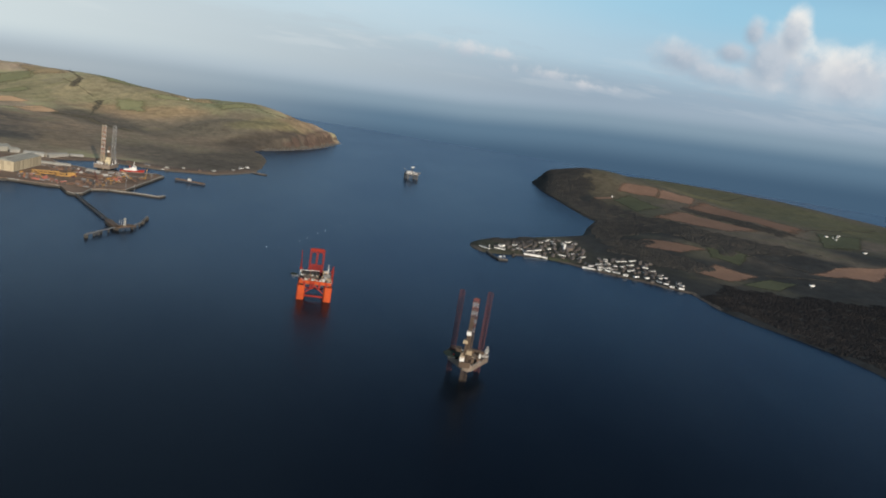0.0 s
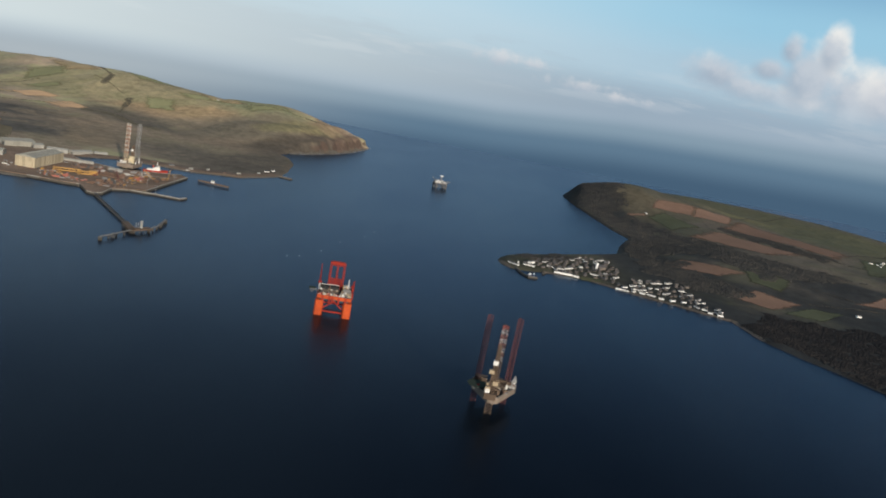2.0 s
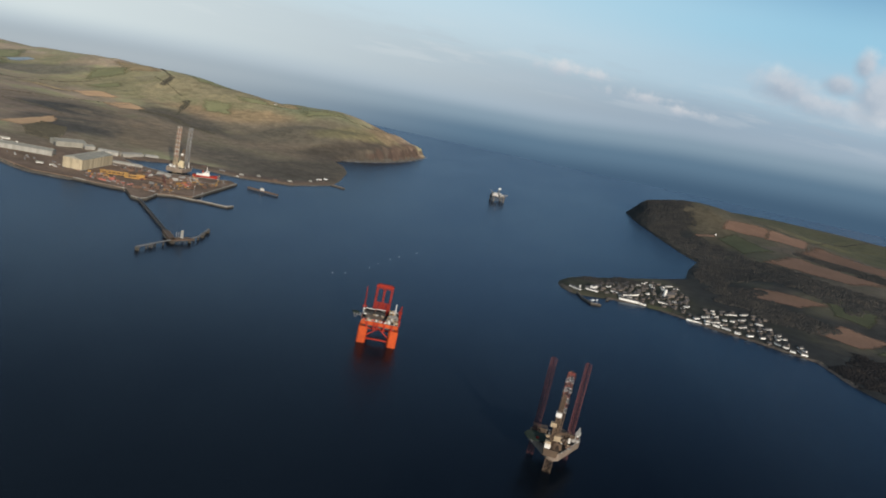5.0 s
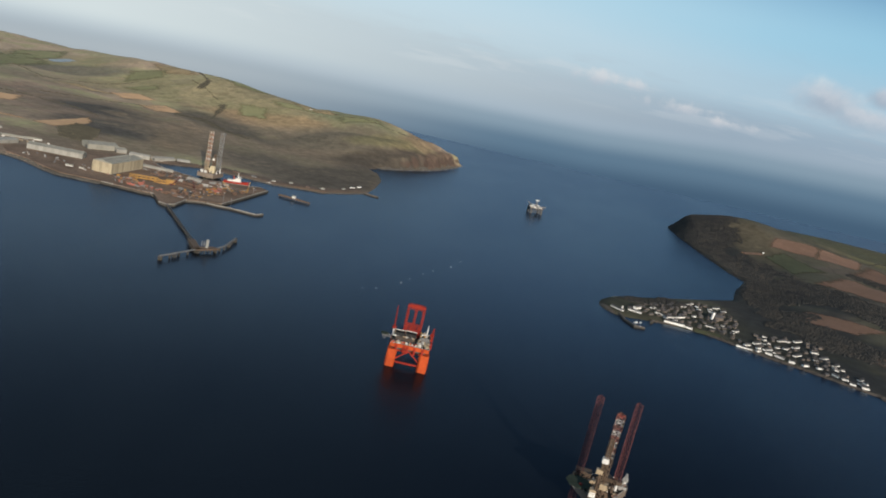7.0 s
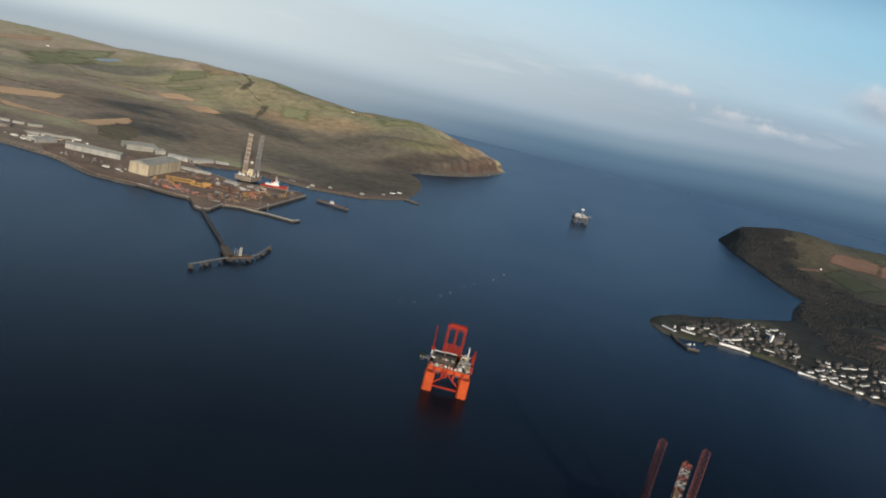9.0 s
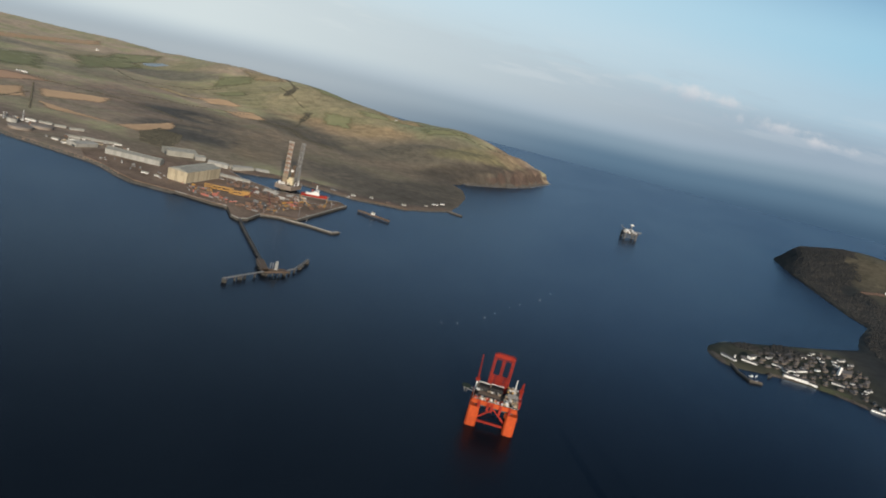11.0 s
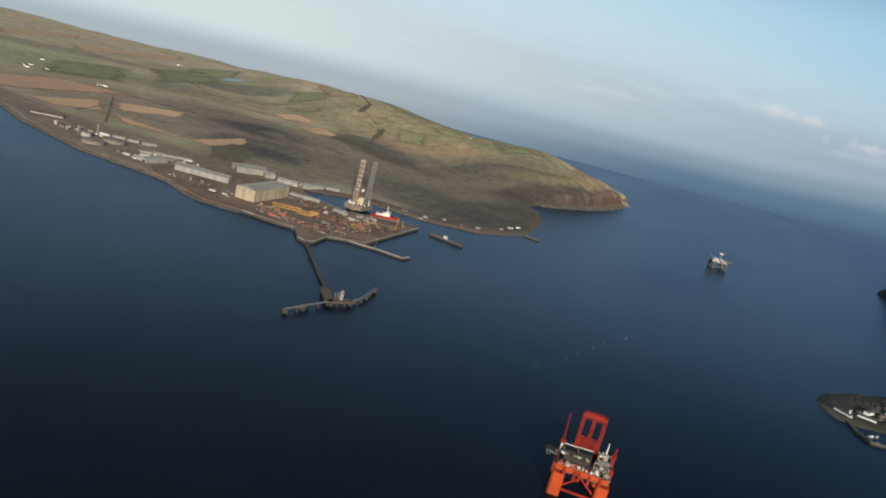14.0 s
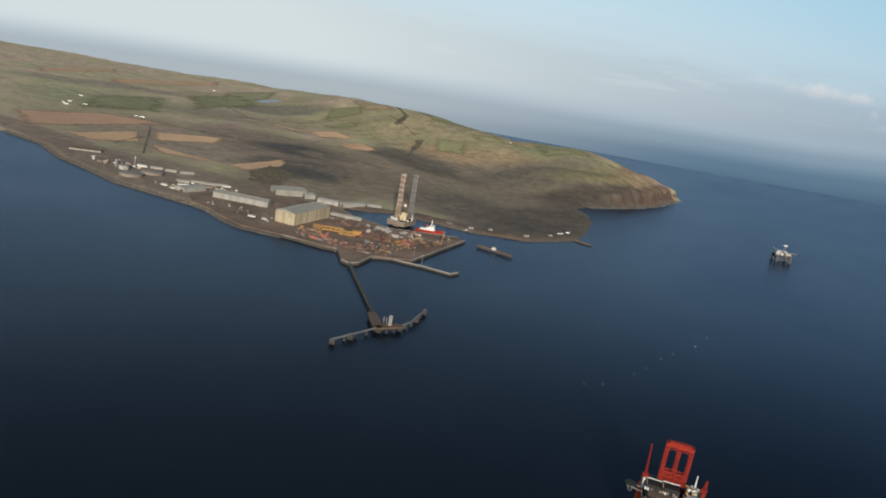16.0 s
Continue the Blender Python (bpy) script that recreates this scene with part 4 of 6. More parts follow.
def stone_bank(field, line, width, label, seed):
    """Heaped armour stones along a shore line."""
    rng = np.random.RandomState(seed)
    pts = []
    for (ax, ay), (bx, by) in zip(line, line[1:]):
        d = math.hypot(bx - ax, by - ay)
        n = int(d * width / 4)
        f, o = rng.uniform(0, 1, n), rng.uniform(-width / 2, width / 2, n)
        pts.append(np.stack([ax + (bx - ax) * f - (by - ay) / d * o, ay + (by - ay) * f + (bx - ax) / d * o], 1))
    p = np.concatenate(pts)
    z = np.maximum(surface_height(field, p[:, 0], p[:, 1]), 0.3)
    ico = bmesh.new()
    bmesh.ops.create_icosphere(ico, subdivisions=1, radius=1.0)
    base = np.array([v.co[:] for v in ico.verts])
    tri = np.array([[v.index for v in f.verts] for f in ico.faces])
    ico.free()
    n = len(p)
    size = rng.uniform(0.8, 1.8, (n, 1, 1)) * (1 + rng.uniform(-0.35, 0.35, (n, len(base), 3)))
    v = base[None] * size + np.concatenate([p, (z + 0.3)[:, None]], 1)[:, None, :]
    f = tri[None] + (np.arange(n) * len(base))[:, None, None]
    mesh = bpy.data.meshes.new("armour_stones")
    mesh.from_pydata(v.reshape(-1, 3).tolist(), [], f.reshape(-1, 3).tolist())
    mesh.materials.append(ARMOUR)
    return tagged(new("armour_stones", mesh), label, "stones", "shore stones", "stuff")


stone_bank(NORTH, [(-2069, 1872), (-1900, 1854), (-1742, 1788), (-1622, 1766), (-1488, 1733), (-1364, 1739), (-1260, 1741), (-1230, 1736), (-1160, 1706), (-1113, 1694), (-1027, 1714)], 13, "dark grey armour stones along the terminal shore", 41)
stone_bank(NORTH, [(-990, 2182), (-895, 2193), (-835, 2200), (-762, 2249), (-723, 2267), (-680, 2353), (-645, 2445)], 8, "dark stones along the harbour shore", 42)
stone_bank(NORTH, [(-782, 3043), (-735, 3157), (-685, 3290), (-640, 3480), (-612, 3780)], 16, "dark rocks at the foot of the headland", 43)


# ---- rigs and harbour works ----
def jack_leg(parent, x, y, z0, z1, half, bays, low, high, bands, sides=3, turn=0.0):
    """One lattice leg; its upper bays carry bands of a second paint where bands is set."""
    bm = bmesh.new()
    first = int(bays * (1 - bands))
    lattice(bm, x, y, z0, z1, half, bays, half * 0.15, half * 0.07, sides, turn=turn)
    leg = part("leg", bm, low, parent)
    for k in range(first, bays if bands else 0, 1 if isinstance(high, tuple) else 2):
        dz = (z1 - z0) / bays
        for a, b, w in lattice_bars(x, y, z0 + dz * k, z0 + dz * (k + 1), half * 1.02, 1, half * 0.13, half * 0.068, sides, turn=turn):
            bm = bmesh.new()
            beam(bm, a, b, w)
            part("painted_bar", bm, high[k % 2] if isinstance(high, tuple) else high, leg)
    return leg


def deck_house(parent, x, y, z, sx, sy, sz, material, rows=2):
    bm = bmesh.new()
    box(bm, x, y, z, sx, sy, sz)
    box(bm, x, y, z + sz, sx + 0.8, sy + 0.8, 0.4)
    house = part("deck_house", bm, material, parent)
    for r in range(rows):
        for i in range(max(2, int(sx / 3))):
            pane(house, x - sx / 2 + 1.5 + i * 3.0, y - sy / 2 - 0.05, z + 1.2 + r * sz / rows, 1.2, 0.2, 1.0)
    return house


def helideck(parent, x, y, z, r, material):
    bm = bmesh.new()
    tube(bm, x, y, z, z + 0.8, r, sides=8)
    deck = part("helideck", bm, material, parent, "round helicopter deck")
    bm = bmesh.new()
    for k in range(4):
        a = 0.8 + 1.57 * k
        beam(bm, (x + r * 0.75 * math.cos(a), y + r * 0.75 * math.sin(a), z), (x + r * 0.2 * math.cos(a), y + r * 0.2 * math.sin(a), z - 7), 0.7)
    part("helideck_strut", bm, STEEL, deck)


def pedestal_crane(parent, x, y, z, high, reach, tilt, turn, paint, girth=1.0):
    """A deck crane: pedestal, cab and lattice boom."""
    bm = bmesh.new()
    tube(bm, x, y, z, z + high, 1.6, 1.3, 10)
    crane = part("crane", bm, WHITE_PAINT, parent, "white crane pedestal with lattice boom")
    bm = bmesh.new()
    box(bm, x, y, z + high, 4.2, 4.6, 3.6, turn)
    part("crane_cab", bm, paint, crane)
    bm = bmesh.new()
    a, e = radians(turn), radians(tilt)
    way = Vector((math.cos(a) * math.cos(e), math.sin(a) * math.cos(e), math.sin(e)))
    side = Vector((-math.sin(a), math.cos(a), 0))
    rise = way.cross(side)
    foot = Vector((x, y, z + high + 2.5))
    n = 9
    for k in range(n):
        f0, f1 = k / n, (k + 1) / n
        for i, j in ((-1, -1), (1, -1), (1, 1), (-1, 1)):
            def at(f):
                w = (1.3 - 0.9 * f) * girth
                return foot + way * reach * f + side * i * w + rise * j * w
            beam(bm, at(f0), at(f1), 0.5 * girth)
        w0, w1 = (1.3 - 0.9 * f0) * girth, (1.3 - 0.9 * f1) * girth
        for j in (-1, 1):
            beam(bm, foot + way * reach * f0 - side * w0 + rise * j * w0, foot + way * reach * f1 + side * w1 + rise * j * w1, 0.35)
            beam(bm, foot + way * reach * f0 + side * j * w0 - rise * w0, foot + way * reach * f1 + side * j * w1 + rise * w1, 0.35)
    part("crane_boom", bm, paint, crane)
    return crane


def clutter(parent, x, y, z, sx, sy, count, seed, paints, biggest=4.5):
    """Skids, tanks and containers that stand on a deck, sorted by paint."""
    rng = random.Random(seed)
    for n in range(count):
        bm = bmesh.new()
        px, py = x + rng.uniform(-sx, sx) / 2, y + rng.uniform(-sy, sy) / 2
        w, d, h = rng.uniform(1.8, biggest), rng.uniform(1.8, biggest), rng.uniform(1.5, biggest * 0.9)
        kind = rng.random()
        if kind < 0.22:
            tube(bm, px, py, z, z + h * 1.4, w * 0.4, sides=9)
            part("tank", bm, rng.choice(paints), parent)
        else:
            turn = rng.choice((0, 0, 90, 8))
            box(bm, px, py, z, w, d, h, turn)
            box(bm, px, py, z + h, w * 0.9, d * 0.9, 0.25, turn)
            part("skid", bm, rng.choice(paints), parent)


def hull_rails(parent, outline, z):
    bm = bmesh.new()
    for (ax, ay), (bx, by) in zip(outline, outline[1:] + outline[:1]):
        beam(bm, (ax, ay, z + 1.1), (bx, by, z + 1.1), 0.18)
        n = max(2, int(math.hypot(bx - ax, by - ay) / 4))
        for i in range(n):
            beam(bm, (ax + (bx - ax) * i / n, ay + (by - ay) * i / n, z), (ax + (bx - ax) * i / n, ay + (by - ay) * i / n, z + 1.1), 0.14)
    part("guard_rail", bm, WHITE_PAINT, parent)


def jack_up(x, y, turn, legs, hull_z, hull_h, outline, label, hull_paint, derrick_at, derrick_h, steel):
    rig = thing("jack_up_rig", x, y, 0, turn, label, "drilling rig", "rigs in the firth")
    bm = bmesh.new()
    prism(bm, outline, hull_z, hull_z + hull_h)
    prism(bm, [(px * 1.015, py * 1.015) for px, py in outline], hull_z + hull_h - 1.0, hull_z + hull_h - 0.4)
    part("hull", bm, hull_paint, rig)
    top = hull_z + hull_h
    bm = bmesh.new()
    prism(bm, [(px * 0.98, py * 0.98) for px, py in outline], top - 0.3, top + 0.15)
    part("main_deck", bm, BLACK_DECK, rig, "dark steel deck plating")
    hull_rails(rig, outline, top)
    for lx, ly, high, half, low, high_paint, bands in legs:
        jack_leg(rig, lx, ly, -9.0, high, half, int((high + 9) / 5.5), low, high_paint, bands, turn=30)
        for i in range(3):
            bm = bmesh.new()
            a = radians(30) + 6.2832 * (i + 0.5) / 3
            box(bm, lx + (half + 0.8) * math.cos(a), ly + (half + 0.8) * math.sin(a), top, 3.0, 3.0, 8.0, math.degrees(a))
            part("jack_house", bm, steel, rig)
    dx, dy = derrick_at
    bm = bmesh.new()
    box(bm, dx, dy, top, 15, 13, 7)
    box(bm, dx, dy, top + 7, 17, 15, 1)
    part("drill_floor", bm, steel, rig)
    bm = bmesh.new()
    lattice(bm, dx, dy, top + 8, top + 8 + derrick_h, 4.8, 11, 0.9, 0.6, 4, top=2.4)
    derrick = part("derrick", bm, steel, rig, "tapered brown lattice derrick")
    bm = bmesh.new()
    box(bm, dx - 1, dy - 1, top + 8 + derrick_h * 0.60, 6.0, 6.0, 5.0)
    part("wind_wall", bm, WHITE_PAINT, derrick, "white panelled monkey board")
    return rig, top


# the rig anchored in mid-channel
out = [(-24, 8), (-21, 22), (24, 36), (33, 31), (33, 20), (10, -26), (5, -30), (-3, -28)]
rig, top = jack_up(55, 989, 0, [(0.5, -24, 117, 4.6, BROWN_STEEL, (WHITE_PAINT, FADED_RED), 0.34), (-19, 8, 117, 3.9, DARK_RED, DARK_RED, 0.0), (20, 17, 117, 3.9, DARK_RED, DARK_RED, 0.0)],
                   16, 8, out, "jack-up drilling rig with one white-banded and two red lattice legs", HULL_BROWN, (-1.5, -32), 61, BROWN_STEEL)
for s in (-1, 1):
    bm = bmesh.new()
    box(bm, -1.5 + s * 6, -24, top, 2.2, 28, 4.5)
    part("cantilever_beam", bm, BROWN_STEEL, rig, "long brown beam carrying the drill floor")
bm = bmesh.new()
lattice(bm, 0.5, -24, 114.5, 117, 4.7, 1, 0.5, 0.3, 3, turn=30)
part("leg_collar", bm, RED_PAINT, rig, "red painted lattice bay at the leg top")
bm = bmesh.new()
box(bm, 7, -14, top, 8, 7, 5)
box(bm, 7, -14, top + 5, 6, 5, 1.5)
part("pump_house", bm, BROWN_STEEL, rig)
bm = bmesh.new()
box(bm, -6, -35, top + 8, 6, 4, 5)
part("doghouse", bm, WHITE_PAINT, rig, "white driller's cabin")
for px, py, pz, sx, sy, sz in ((-5, -33, 57, 6, 5, 4), (2.0, -34, 43, 7, 6, 5), (-6, -34, 36, 6, 5, 3.5)):
    bm = bmesh.new()
    box(bm, px, py, pz, sx, sy, sz)
    box(bm, px, py, pz - 0.4, sx + 1.2, sy + 1.2, 0.4)
    part("derrick_platform", bm, TAN_PAINT, rig, "cream panelled derrick platform")
deck_house(rig, -14, 18, top, 16, 9, 7, BROWN_STEEL, 3)
deck_house(rig, 8, 22, top, 12, 8, 6, BROWN_STEEL, 2)
helideck(rig, -19, -14, top + 8, 13, GREEN_DECK)
bm = bmesh.new()
tube(bm, -17, -19, top + 8.8, top + 10.0, 1.7, sides=9)
part("fire_monitor", bm, RED_PAINT, rig, "red fire-fighting cabinet beside the helideck")
pedestal_crane(rig, 20, 8, top, 7, 24, 6, 200, BROWN_STEEL)
pedestal_crane(rig, 30, 27, top, 4, 6, 82, 60, DULL_WHITE)
bm = bmesh.new()
for i in range(7):
    beam(bm, (9 + i * 1.3, -6 + i * 1.9, top + 1), (-1 + i * 1.3, 2 + i * 1.9, top + 1), 0.8)
part("drill_pipe", bm, RUST, rig)
clutter(rig, 9, 6, top, 24, 28, 44, 5, (BROWN_STEEL, BROWN_STEEL, TAN_PAINT, WHITE_PAINT, RUST, RUST, STEEL, HULL_BROWN), 3.8)
clutter(rig, 23, 20, top, 15, 16, 22, 9, (BROWN_STEEL, TAN_PAINT, DULL_WHITE, RUST, HULL_BROWN), 4.4)
clutter(rig, -6, 8, top, 30, 14, 20, 10, (BROWN_STEEL, TAN_PAINT, RUST, STEEL), 3.6)

# the rig standing beside the fabrication yard
rig, top = jack_up(-966, 2078, 8, [(-2, -22, 122, 6.0, TAN_PAINT, (WHITE_PAINT, FADED_RED), 0.6), (13, 20, 119, 6.0, STEEL, (DULL_WHITE, STEEL), 0.5), (-19, 18, 40, 5.2, STEEL, STEEL, 0.0)],
                   4, 11, [(-22, -31), (20, -31), (27, 24), (16, 30), (-24, 28)], "jack-up rig with banded lattice legs moored at the yard quay", HULL_BROWN, (8, -4), 40, BROWN_STEEL)
deck_house(rig, -8, -24, top, 16, 6, 5, WHITE_PAINT, 2)
deck_house(rig, 10, -12, top, 12, 9, 18, CREAM, 3)
deck_house(rig, -3, -10, top, 13, 10, 10, CREAM, 2)
clutter(rig, 0, 4, top, 44, 44, 34, 8, (TAN_PAINT, STEEL, WHITE_PAINT, RUST), 6)
pedestal_crane(rig, 24, 4, top, 12, 24, 62, 110, STEEL)


def semi_sub(x, y, turn, size, deck_z, deck_h, paint, label, girth=7.0):
    """A semi-submersible: two pontoons, corner columns, bracing and a box deck."""
    rig = thing("semi_submersible_rig", x, y, 0, turn, label, "drilling rig", "rigs in the firth")
    h = size / 2
    for s in (-1, 1):
        bm = bmesh.new()
        prism(bm, [(s * h * 0.82 - 6, -h * 1.15), (s * h * 0.82 + 6, -h * 1.15), (s * h * 0.82 + 8, -h), (s * h * 0.82 + 8, h), (s * h * 0.82 + 6, h * 1.15), (s * h * 0.82 - 6, h * 1.15), (s * h * 0.82 - 8, h), (s * h * 0.82 - 8, -h)], -9, -1.5)
        part("pontoon", bm, paint, rig)
        for q in (-1, 1):
            bm = bmesh.new()
            prism(bm, [(s * h * 0.82 + dx * girth, q * h * 0.80 + dy * girth) for dx, dy in ((-1, -0.7), (-0.7, -1), (0.7, -1), (1, -0.7), (1, 0.7), (0.7, 1), (-0.7, 1), (-1, 0.7))], -2, deck_z + 0.5)
            part("column", bm, paint, rig)
        bm = bmesh.new()
        beam(bm, (-h * 0.8, s * h * 0.8, 6), (h * 0.8, s * h * 0.8, 6), 2.2)
        beam(bm, (-h * 0.8, s * h * 0.8, 6), (0, s * h * 0.8, deck_z), 1.8)
        beam(bm, (h * 0.8, s * h * 0.8, 6), (0, s * h * 0.8, deck_z), 1.8)
        part("brace", bm, RED_PAINT if paint == ORANGE_PAINT else paint, rig)
    bm = bmesh.new()
    box(bm, 0, 0, deck_z + deck_h * 0.4, size * 0.98, size * 0.96, deck_h * 0.6)
    part("deck_box", bm, paint, rig)
    bm = bmesh.new()
    box(bm, 0, 0, deck_z, size * 0.84, size * 0.80, deck_h * 0.4)
    part("under_deck", bm, DARK_STEEL, rig, "dark recessed underside of the deck")
    bm = bmesh.new()
    box(bm, 0, 0, deck_z + deck_h, size * 0.97, size * 0.95, 0.3)
    part("main_deck", bm, BLACK_DECK, rig, "dark steel deck plating")
    hull_rails(rig, [(-h * 0.98, -h * 0.96), (h * 0.98, -h * 0.96), (h * 0.98, h * 0.96), (-h * 0.98, h * 0.96)], deck_z + deck_h)
    return rig, deck_z + deck_h + 0.3


# the orange rig
rig, top = semi_sub(-204, 1232, 10, 60, 24, 9, ORANGE_PAINT, "orange semi-submersible rig with a red twin lattice tower")
rig.scale = (0.9, 0.94, 1.0)
TX, TW, TH, BAY = -2.0, 12.0, 42.0, 4.2
bm = bmesh.new()
for d in (-1, 1):
    y0 = 14 + d * 3.2
    for i in (-1, 0, 1):
        for o in (-1.5, 1.5):
            beam(bm, (TX + i * TW + o, y0, top), (TX + i * TW + o, y0, top + TH), 0.55)
    for k in range(10):
        z = top + BAY * k
        for i in (-1, 0, 1):
            beam(bm, (TX + i * TW - 1.5, y0, z), (TX + i * TW + 1.5, y0, z + BAY), 0.32)
            beam(bm, (TX + i * TW + 1.5, y0, z), (TX + i * TW - 1.5, y0, z + BAY), 0.32)
            beam(bm, (TX + i * TW - 1.5, y0, z), (TX + i * TW + 1.5, y0, z), 0.5)
        if k < 4 or k == 9:
            beam(bm, (TX - TW, y0, z + BAY), (TX + TW, y0, z + BAY), 1.0)
        for i in (-1, 0):
            if k < 4 or k > 8:
                beam(bm, (TX + i * TW, y0, z), (TX + (i + 1) * TW, y0, z + BAY), 0.5)
                beam(bm, (TX + (i + 1) * TW, y0, z), (TX + i * TW, y0, z + BAY), 0.5)
for k in range(11):
    for i in (-1, 0, 1):
        beam(bm, (TX + i * TW, 10.8, top + BAY * k), (TX + i * TW, 17.2, top + BAY * k), 0.9)
box(bm, TX, 14, top + TH, 2 * TW + 4, 8, 2.2)
box(bm, TX, 14, top + TH + 2.2, 2 * TW - 2, 6, 1.6)
part("lattice_tower", bm, RED_PAINT, rig, "red twin-bay drilling tower")
for px, py, sx, sy, sz, paint in ((-19, 0, 15, 13, 7.5, BLACK_DECK), (-2, 1, 17, 13, 8.0, BLACK_DECK), (20, 4, 13, 16, 7, STEEL)):
    bm = bmesh.new()
    box(bm, px, py, top, sx, sy, sz)
    house = part("module", bm, paint, rig)
    bm = bmesh.new()
    box(bm, px, py + sy / 2 - 0.5, top + sz, sx, 1.1, 0.9)
    part("module_edge", bm, WHITE_PAINT, house, "white painted roof edge")
    bm = bmesh.new()
    box(bm, px - sx / 2 + 0.4, py, top + sz, 0.8, sy, 0.7)
    part("module_edge", bm, TAN_PAINT, house, "tan painted roof edge")
    bm = bmesh.new()
    box(bm, px, py, top + sz, sx * 0.92, sy * 0.86, 0.25)
    part("module_roof", bm, BLACK_DECK, house, "dark module roof")
    bm = bmesh.new()
    for i in range(int(sx / 2.4)):
        box(bm, px - sx / 2 + 1.2 + i * 2.4, py - sy / 2 - 0.1, top, 0.4, 0.35, sz)
    part("module_rib", bm, DARK_STEEL, house)
bm = bmesh.new()
box(bm, -8, -14, top, 36, 15, 2.5)
part("pipe_deck", bm, BLACK_DECK, rig, "dark pipe deck")
for i in range(9):
    bm = bmesh.new()
    beam(bm, (-24, -20 + i * 1.5, top + 3), (6 - (i * 7) % 5, -20 + i * 1.5, top + 3), 0.6)
    part("drill_pipe", bm, BROWN_STEEL if i % 4 else DARK_STEEL, rig)
clutter(rig, -10, -25, top, 38, 5, 34, 11, (WHITE_PAINT, RED_PAINT, RED_PAINT, STEEL, ORANGE_PAINT, TAN_PAINT), 2.6)
clutter(rig, 19, -8, top, 18, 36, 60, 12, (WHITE_PAINT, WHITE_PAINT, TAN_PAINT, STEEL, DULL_WHITE, TAN_PAINT, BROWN_STEEL), 3.6)
clutter(rig, 19, 4, top + 7.2, 12, 14, 22, 14, (WHITE_PAINT, TAN_PAINT, DULL_WHITE, YELLOW_PAINT), 2.6)
clutter(rig, 21, 20, top, 14, 12, 14, 13, (WHITE_PAINT, TAN_PAINT, TAN_PAINT), 4)
clutter(rig, -12, -7, top + 2.6, 34, 4, 16, 15, (WHITE_PAINT, STEEL, TAN_PAINT), 2.0)
pedestal_crane(rig, -29, 2, top, 10, 30, 87, 150, RED_PAINT, 0.6)
pedestal_crane(rig, 30, 8, top, 8, 9, 78, 60, RED_PAINT)
bm = bmesh.new()
box(bm, 30.5, -8, top - 5, 3.5, 9, 9)
box(bm, 30.5, 10, top - 4, 3.5, 7, 12)
part("lifeboat_station", bm, RED_PAINT, rig, "red lifeboat housings along the deck side")
bm = bmesh.new()
tube(bm, 22, 16, top, top + 19, 1.2, 0.6, 8)
part("vent_mast", bm, WHITE_PAINT, rig, "white vent mast")
helideck(rig, -41, -4, top + 2, 6.5, GREEN_DECK)
bm = bmesh.new()
for s in (-1, 1):
    beam(bm, (-29, -4 + s * 4, top - 1), (-44, -4 + s * 4, top + 1.6), 0.8)
part("helideck_bracket", bm, STEEL, rig)
for px in (-20, -8, -3, 8, 20):
    bm = bmesh.new()
    box(bm, px, -29.6, 22, 3.0, 1.6, 10)
    part("anchor_winch_housing", bm, RED_PAINT, rig)

# the platform lying farther out in the channel
rig, top = semi_sub(-170, 2940, 20, 46, 16, 4, DARK_STEEL, "dark grey semi-submersible platform with pale deck modules", 3.6)
for px, py, sx, sy, sz, paint in ((-12, -8, 18, 18, 5, WHITE_PAINT), (14, 4, 16, 24, 5, DULL_WHITE), (2, 16, 26, 10, 7, WHITE_PAINT)):
    deck_house(rig, px, py, top, sx, sy, sz, paint, 2)
bm = bmesh.new()
lattice(bm, 2, 2, top, top + 24, 3.6, 6, 0.6, 0.35, 4, top=2)
part("derrick", bm, STEEL, rig)
bm = bmesh.new()
box(bm, 2, 2, top + 24, 11, 8, 3)
part("derrick_cap", bm, WHITE_PAINT, rig, "white crown block housing")
helideck(rig, 34, 10, top + 5, 9, DULL_WHITE)
pedestal_crane(rig, -24, -20, top, 8, 22, 30, 200, STEEL)
clutter(rig, 0, 0, top, 46, 46, 40, 21, (BROWN_STEEL, TAN_PAINT, DULL_WHITE, STEEL, RUST), 5)


